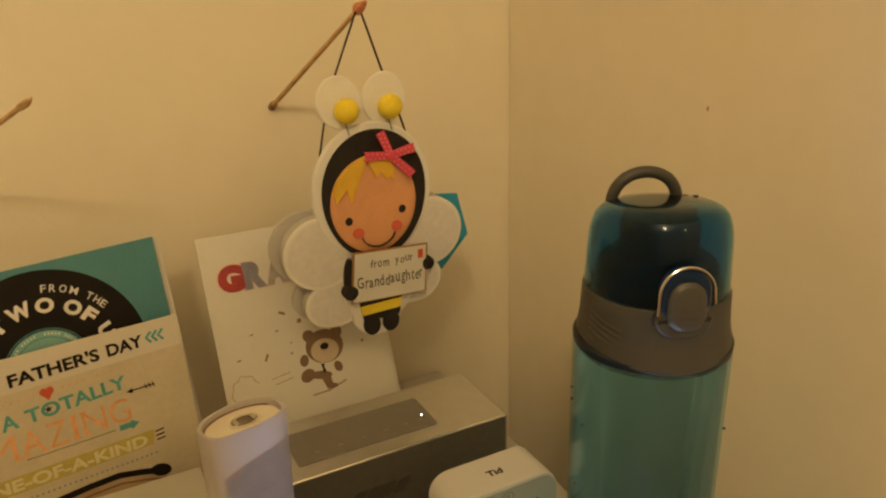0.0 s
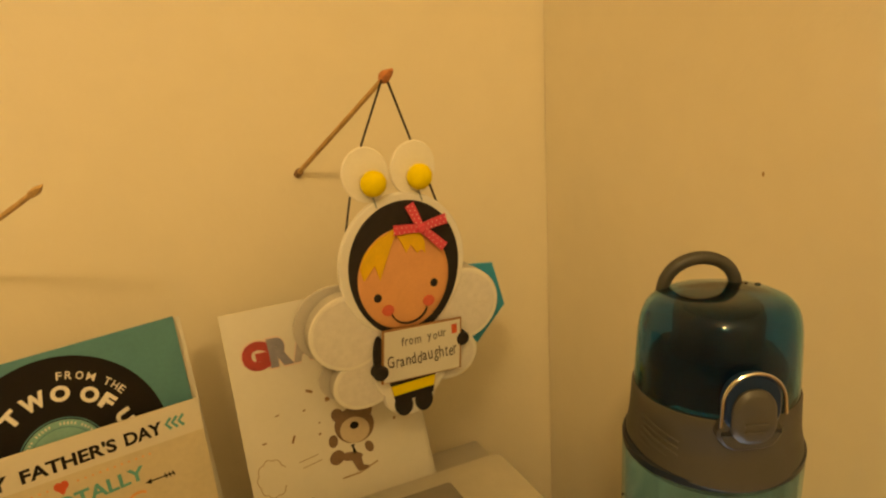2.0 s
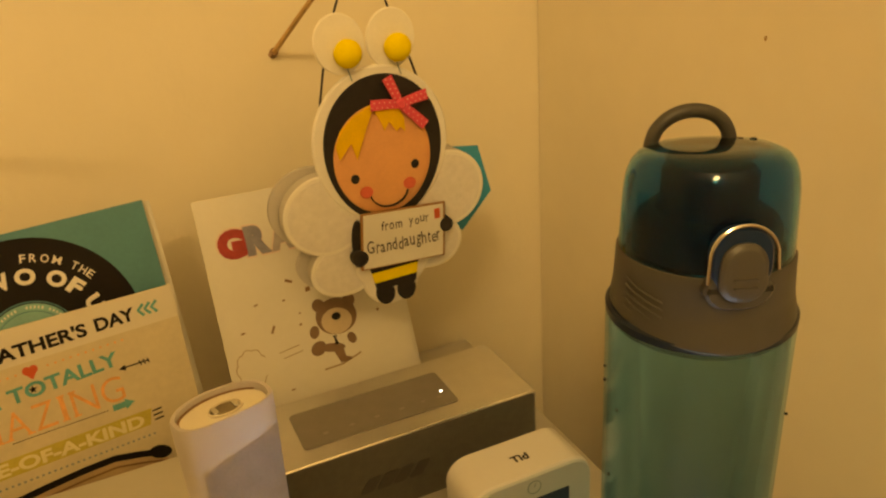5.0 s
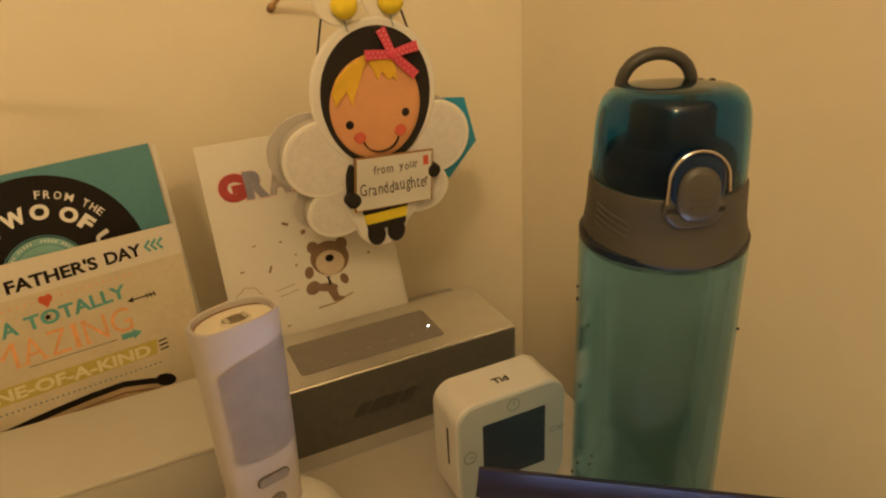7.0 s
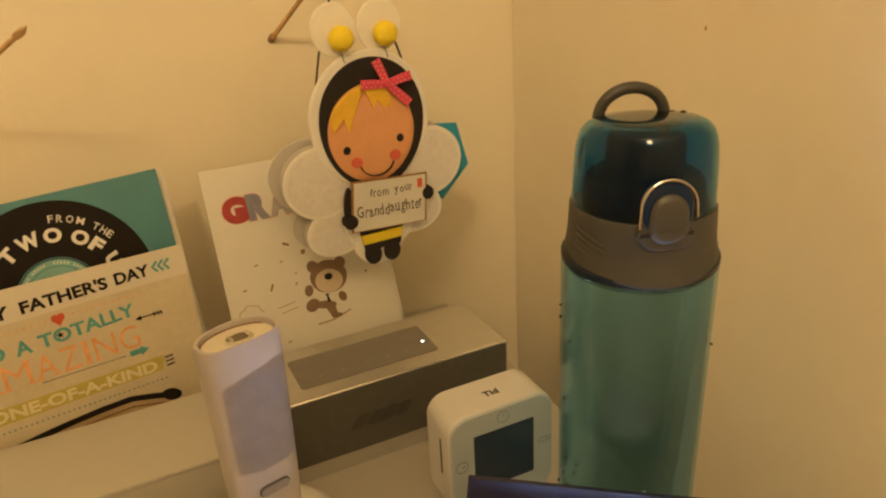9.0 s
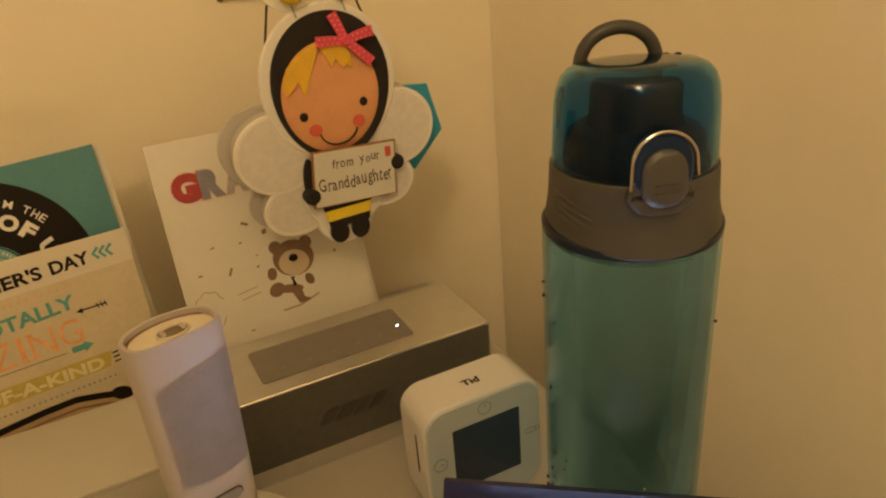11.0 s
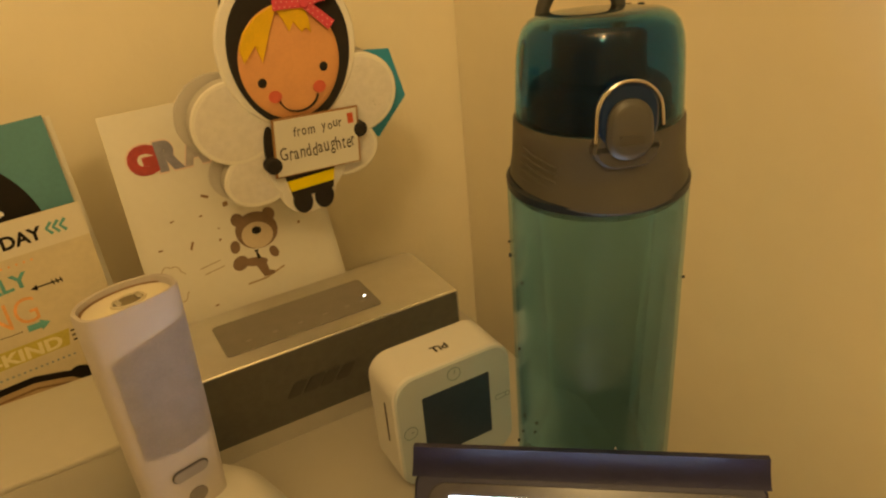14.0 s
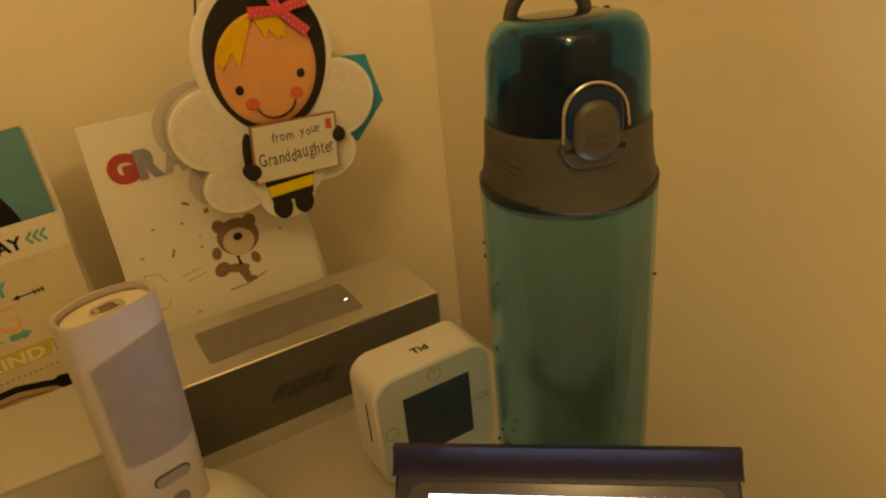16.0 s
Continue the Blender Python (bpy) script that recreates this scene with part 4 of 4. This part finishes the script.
plate("backing", [ellipse(0, -0.001, 0.0393, 0.0435, egg=0.02), ellipse(0.0, -0.066, 0.0245, 0.0245), ellipse(-0.002, -0.0825, 0.0172, 0.0155)], -0.0045, -0.0016, FELT_WHITE, "white felt backing")
for k, (cx, cy, rx, ry, turn) in enumerate(((-0.0360, -0.0358, 0.0245, 0.0236, -8), (-0.0272, -0.0690, 0.0224, 0.0176, 14), (0.0378, -0.0345, 0.0240, 0.0233, 10), (0.0240, -0.0645, 0.0222, 0.0174, -12))):
    b = bmesh.new()
    prism(b, ellipse(cx, cy, rx, ry, turn, 48), -0.0115, -0.0028 - 0.0006 * (k % 2), 0.0008, idx=0, side=1)
    w = part("wing", b, [FELT_WHITE, WING_EDGE], orn, "white padded wing with a grey edge")
    b = bmesh.new()
    prism(b, ellipse(cx, cy, rx - 0.0026, ry - 0.0026, turn, 40), -0.0036, -0.0025 - 0.0006 * (k % 2), 0.0002)
    part("wing_inset", b, WING_IN, w, "grey glittered felt inset")
    b = bmesh.new()
    prism(b, ellipse(cx - 0.0055, cy + 0.0035, rx, ry, turn, 40), -0.0145, -0.0125, 0.0003)
    part("wing_back", b, WING_EDGE, w, "grey felt back layer")
    rr = random.Random(int(abs(cx) * 1e5))
    b = bmesh.new()
    for g in range(9):
        a, q = rr.uniform(0, 6.28), math.sqrt(rr.uniform(0, 0.8))
        gx, gy = cx + (rx - 0.003) * q * math.cos(a), cy + (ry - 0.003) * q * math.sin(a)
        r = bmesh.ops.create_icosphere(b, subdivisions=1, radius=0.0003)
        bmesh.ops.translate(b, verts=r["verts"], vec=(gx, gy, -0.0023))
    part("glitter", b, GLITTER, w, "tiny bright glitter flecks", smooth=False)
for cx, turn in ((-0.0178, 9), (0.0106, -9)):
    b = bmesh.new()
    prism(b, ellipse(cx, 0.0552, 0.0138, 0.0158, turn, 40), -0.0042, -0.0026, 0.0006)
    part("ear", b, FELT_EAR, orn, "rounded sheer white felt ear")
for cx in (-0.0150, 0.0127):
    b = bmesh.new()
    bmesh.ops.create_icosphere(b, subdivisions=3, radius=0.0076)
    for v in b.verts:
        v.co *= 1 + 0.03 * noise.noise(v.co * 900)
    part("pompom", b, FELT_YELLOW, orn, "fuzzy yellow pompom", at=Matrix.Translation((cx, 0.0506, 0.001)) @ Matrix.Diagonal((1, 1, 0.8, 1)))
    b = tube([(cx, 0.0425, -0.002), (cx + 0.0015, 0.036, -0.0012)], 0.0004, 6)
    part("stalk", b, GREY_PRINT, orn)
fig = bmesh.new()
prism(fig, ellipse(0.0007, -0.0035, 0.0343, 0.0415, n=56, egg=0.06), -0.0016, -0.0004, 0.0006, idx=0)
prism(fig, ellipse(-0.0008, -0.0085, 0.0284, 0.0312, n=56, egg=0.03), -0.0008, 0.0002, 0.0004, dome=0.0022, idx=1)
for tri in (((-0.0275, 0.003), (-0.0262, -0.004), (-0.019, 0.004), (-0.0165, -0.0055), (-0.009, 0.012), (-0.0035, 0.0235), (-0.016, 0.018), (-0.024, 0.011)), ((-0.006, 0.0225), (-0.0015, 0.0135), (0.0005, 0.008), (0.0035, 0.0125), (0.0075, 0.0065), (0.010, 0.0085), (0.0125, 0.0055), (0.0125, 0.013), (0.0095, 0.0205), (0.002, 0.0235))):
    prism(fig, list(tri), 0.0004, 0.003, 0.0003, idx=2)
for u, v in ((-0.0187, -0.0162), (0.0169, -0.0138)):
    prism(fig, ellipse(u, v, 0.0024, 0.0026, n=20), 0.0, 0.0024, 0.0004, dome=0.0006, idx=0)
for u, v in ((-0.0131, -0.0248), (0.0127, -0.0242)):
    prism(fig, ellipse(u, v, 0.0037, 0.0034, n=20), 0.0, 0.0026, 0.0002, idx=4)
arc = [(0.0001 + 0.0112 * math.cos(radians(a)), -0.0262 + 0.0092 * math.sin(radians(a))) for a in range(188, 355, 9)]
strip(fig, arc, 0.0007, 0.0012, 0.00285, idx=0)
prism(fig, ellipse(-0.0205, -0.0535, 0.0034, 0.0125, -4, 24), -0.0018, 0.0004, 0.0005, idx=0)
prism(fig, ellipse(-0.0213, -0.0628, 0.0048, 0.0048, 0, 24), -0.0018, 0.0042, 0.0008, dome=0.0005, idx=0)
prism(fig, ellipse(0.0331, -0.0535, 0.0042, 0.0045, 0, 24), -0.0018, 0.0042, 0.0008, dome=0.0005, idx=0)
for v0, v1, w0, w1, k in ((-0.066, -0.0748, 0.0165, 0.0152, 0), (-0.0746, -0.0815, 0.0150, 0.0138, 3), (-0.0813, -0.0862, 0.0138, 0.0128, 0)):
    prism(fig, [(-w1 + 0.0005, v1), (w1 - 0.0005, v1 + 0.0008), (w0 - 0.0005, v0 + 0.0008), (-w0 + 0.0005, v0)], -0.0016, 0.0008, 0.0004, idx=k)
prism(fig, ellipse(-0.0072, -0.0895, 0.0058, 0.0072, 6, 24), -0.0016, 0.00065, 0.0005, idx=0)
prism(fig, ellipse(0.0062, -0.0895, 0.0058, 0.0072, -6, 24), -0.0016, 0.00065, 0.0005, idx=0)
part("felt_figure", fig, [FELT_BLACK, FELT_SKIN, FELT_HAIR, FELT_YELLOW, BLUSH], orn, "plain felt figure in black, peach and yellow")
bow = bmesh.new()
prism(bow, ellipse(0.0103, 0.0213, 0.0028, 0.0028, n=20), 0.003, 0.0058, 0.0008)
bow_ob = part("ribbon_bow", bow, RIBBON, orn, "pink dotted ribbon bow", smooth=False)
for k, (u, v) in enumerate(((0.0039, 0.0365), (0.0262, 0.0245), (-0.0068, 0.0228), (0.0240, 0.0078))):
    part("ribbon_tail", strip(bmesh.new(), [(0.0103, 0.0213), ((0.0103 + u) / 2, (0.0213 + v) / 2 + 0.0003), (u, v)], 0.0046, 0.003, 0.0041 + 0.0002 * k, taper=1.25), RIBBON, bow_ob, smooth=False)
b = bmesh.new()
for u, v in ((0.0039, 0.0365), (0.0262, 0.0245), (-0.0068, 0.0228), (0.0240, 0.0078)):
    d = Vector((u - 0.0103, v - 0.0213))
    s = Vector((-d.y, d.x)).normalized() * 0.0013
    for k in range(5):
        for sg in (-1, 1):
            c = Vector((0.0103, 0.0213)) + d * (0.2 + 0.17 * k + (0.08 if sg > 0 else 0)) + s * sg
            prism(b, ellipse(c.x, c.y, 0.00032, 0.00032, n=8), 0.004, 0.00492, 0.00005)
part("ribbon_dots", b, RIBBON_DOT, bow_ob, smooth=False)
corners = [(-0.0213, -0.0705), (0.0308, -0.0727), (0.0331, -0.0396), (-0.0182, -0.0368)]
b = bmesh.new()
prism(b, corners, 0.0015, 0.0032, 0.0003)
card = part("envelope", b, LETTER_EDGE, orn, "small white envelope with brown edge", smooth=False)
mid = Vector((sum(c[0] for c in corners) / 4, sum(c[1] for c in corners) / 4))
b = bmesh.new()
prism(b, [tuple(mid + (Vector(c) - mid) * 0.955) for c in corners], 0.0032, 0.0034, 0.0001)
part("envelope_front", b, PAPER, card, "white envelope front", smooth=False)
def wobbly(text, u, v, width, height, into):
    """Hand-lettered words: every letter has its own height, place and turn."""
    r = random.Random(len(text))
    wide = {"r": 0.7, "t": 0.7, "f": 0.7, "m": 1.5, "G": 1.5, "w": 1.4, " ": 0.9}
    tall = {"G": 1.45, "d": 1.4, "h": 1.4, "t": 1.25, "f": 1.35, "g": 1.35, "y": 1.35}
    total, at = sum(wide.get(c, 1.0) for c in text), 0.0
    for c in text:
        w = wide.get(c, 1.0) * width / total
        if c != " ":
            h = height * tall.get(c, 1.0) * r.uniform(0.92, 1.08)
            drop = height * 0.38 if c in "gy" else 0.0
            words(c, u + at + w * 0.08, v - 0.03 * at - drop + r.uniform(-0.0006, 0.0006), w * 0.76, h, 0.0034, turn=r.uniform(-6, 4), bold=0.004, into=into)
        at += w
    return into


b = wobbly("from your", -0.0075, -0.0483, 0.0300, 0.0039, bmesh.new())
wobbly("Granddaughter", -0.0172, -0.0612, 0.0462, 0.0054, b)
part("lettering", b, INK, card, "brown-black lettering", smooth=False)
b = bmesh.new()
prism(b, rounded(0.0258, 0.0293, -0.0485, -0.0425, 0.0004), 0.0034, 0.0037, 0.0001)
part("stamp", b, RED_PRINT, card, "small red stamp")
b = bmesh.new()
prism(b, [(0.040, -0.012), (0.0640, -0.0150), (0.0718, -0.045), (0.051, -0.067), (0.036, -0.055)], -0.0135, -0.0125, 0.0002)
part("tag", b, BLUE_TAG, orn, "bright blue paper tag", smooth=False)
b = tube([(-0.0335, 0.015, -0.0055), (-0.0272, 0.042, -0.0062), (-0.0178, 0.071, -0.006), (-0.0042, 0.1055, -0.002)], 0.00065, 8)
part("cord", b, CORD, orn, "thin black cord")
b = tube([(0.030, 0.017, -0.0055), (0.0222, 0.042, -0.0062), (0.0114, 0.0717, -0.006), (-0.0012, 0.1055, -0.002)], 0.00065, 8)
part("cord", b, CORD, orn, "thin black cord")

# ---------------------------------------------------------------- wooden sticks in the wall
def wall_stick(base, tip, label, end=TIP_WOOD, width=0.0034):
    base, tip = Vector(base), Vector(tip)
    ob = thing("wooden_stick", Matrix.Translation(base), label, "stick", "sticks in the wall")
    d = tip - base
    part("shaft", tube([d * f for f in (-0.06, 0.0, 0.2, 0.5, 0.8, 0.96)], 0.0016, 10, taper=lambda f: 1.1 - 0.25 * f), WOOD, ob, "slender split bamboo shaft")
    b = tube([d * f for f in (0.945, 0.965, 0.99, 1.03)], width, 9, taper=lambda f: (0.7, 1.0, 0.9, 0.35)[min(3, int(f * 3.01))])
    for v in b.verts:
        v.co += Vector((noise.noise(v.co * 700), noise.noise(v.co * 700 + Vector((5, 0, 0))), noise.noise(v.co * 700 + Vector((0, 5, 0))))) * 0.0008
    part("frayed_end", b, end, ob, "frayed wooden end")
    b = tube([d * -0.004, d * 0.035], 0.0026, 8)
    part("wall_plug", b, BROWN_PRINT, ob, "small brown wall plug")
    return ob


wall_stick((0.003, WY, 0.239), (0.0325, 0.0628, 0.3085), "thin wooden stick stuck into the wall, holding the ornament's cord")
wall_stick((-0.217, WY, 0.213), (-0.1435, 0.0625, 0.2725), "thin bare wooden stick stuck into the wall", WOOD, 0.0021)
b = bmesh.new()
bmesh.ops.create_icosphere(b, subdivisions=1, radius=0.0011)
spot = link("wall_mark", b, mat("tan_mark", (0.4, 0.25, 0.1), 0.8))
spot.matrix_world = Matrix.Translation((WX - 0.0002, -0.043, 0.248)) @ Matrix.Diagonal((0.3, 0.9, 1.4, 1))
tagged(spot, "tiny tan mark on the cream wall", "mark", kind="structure")
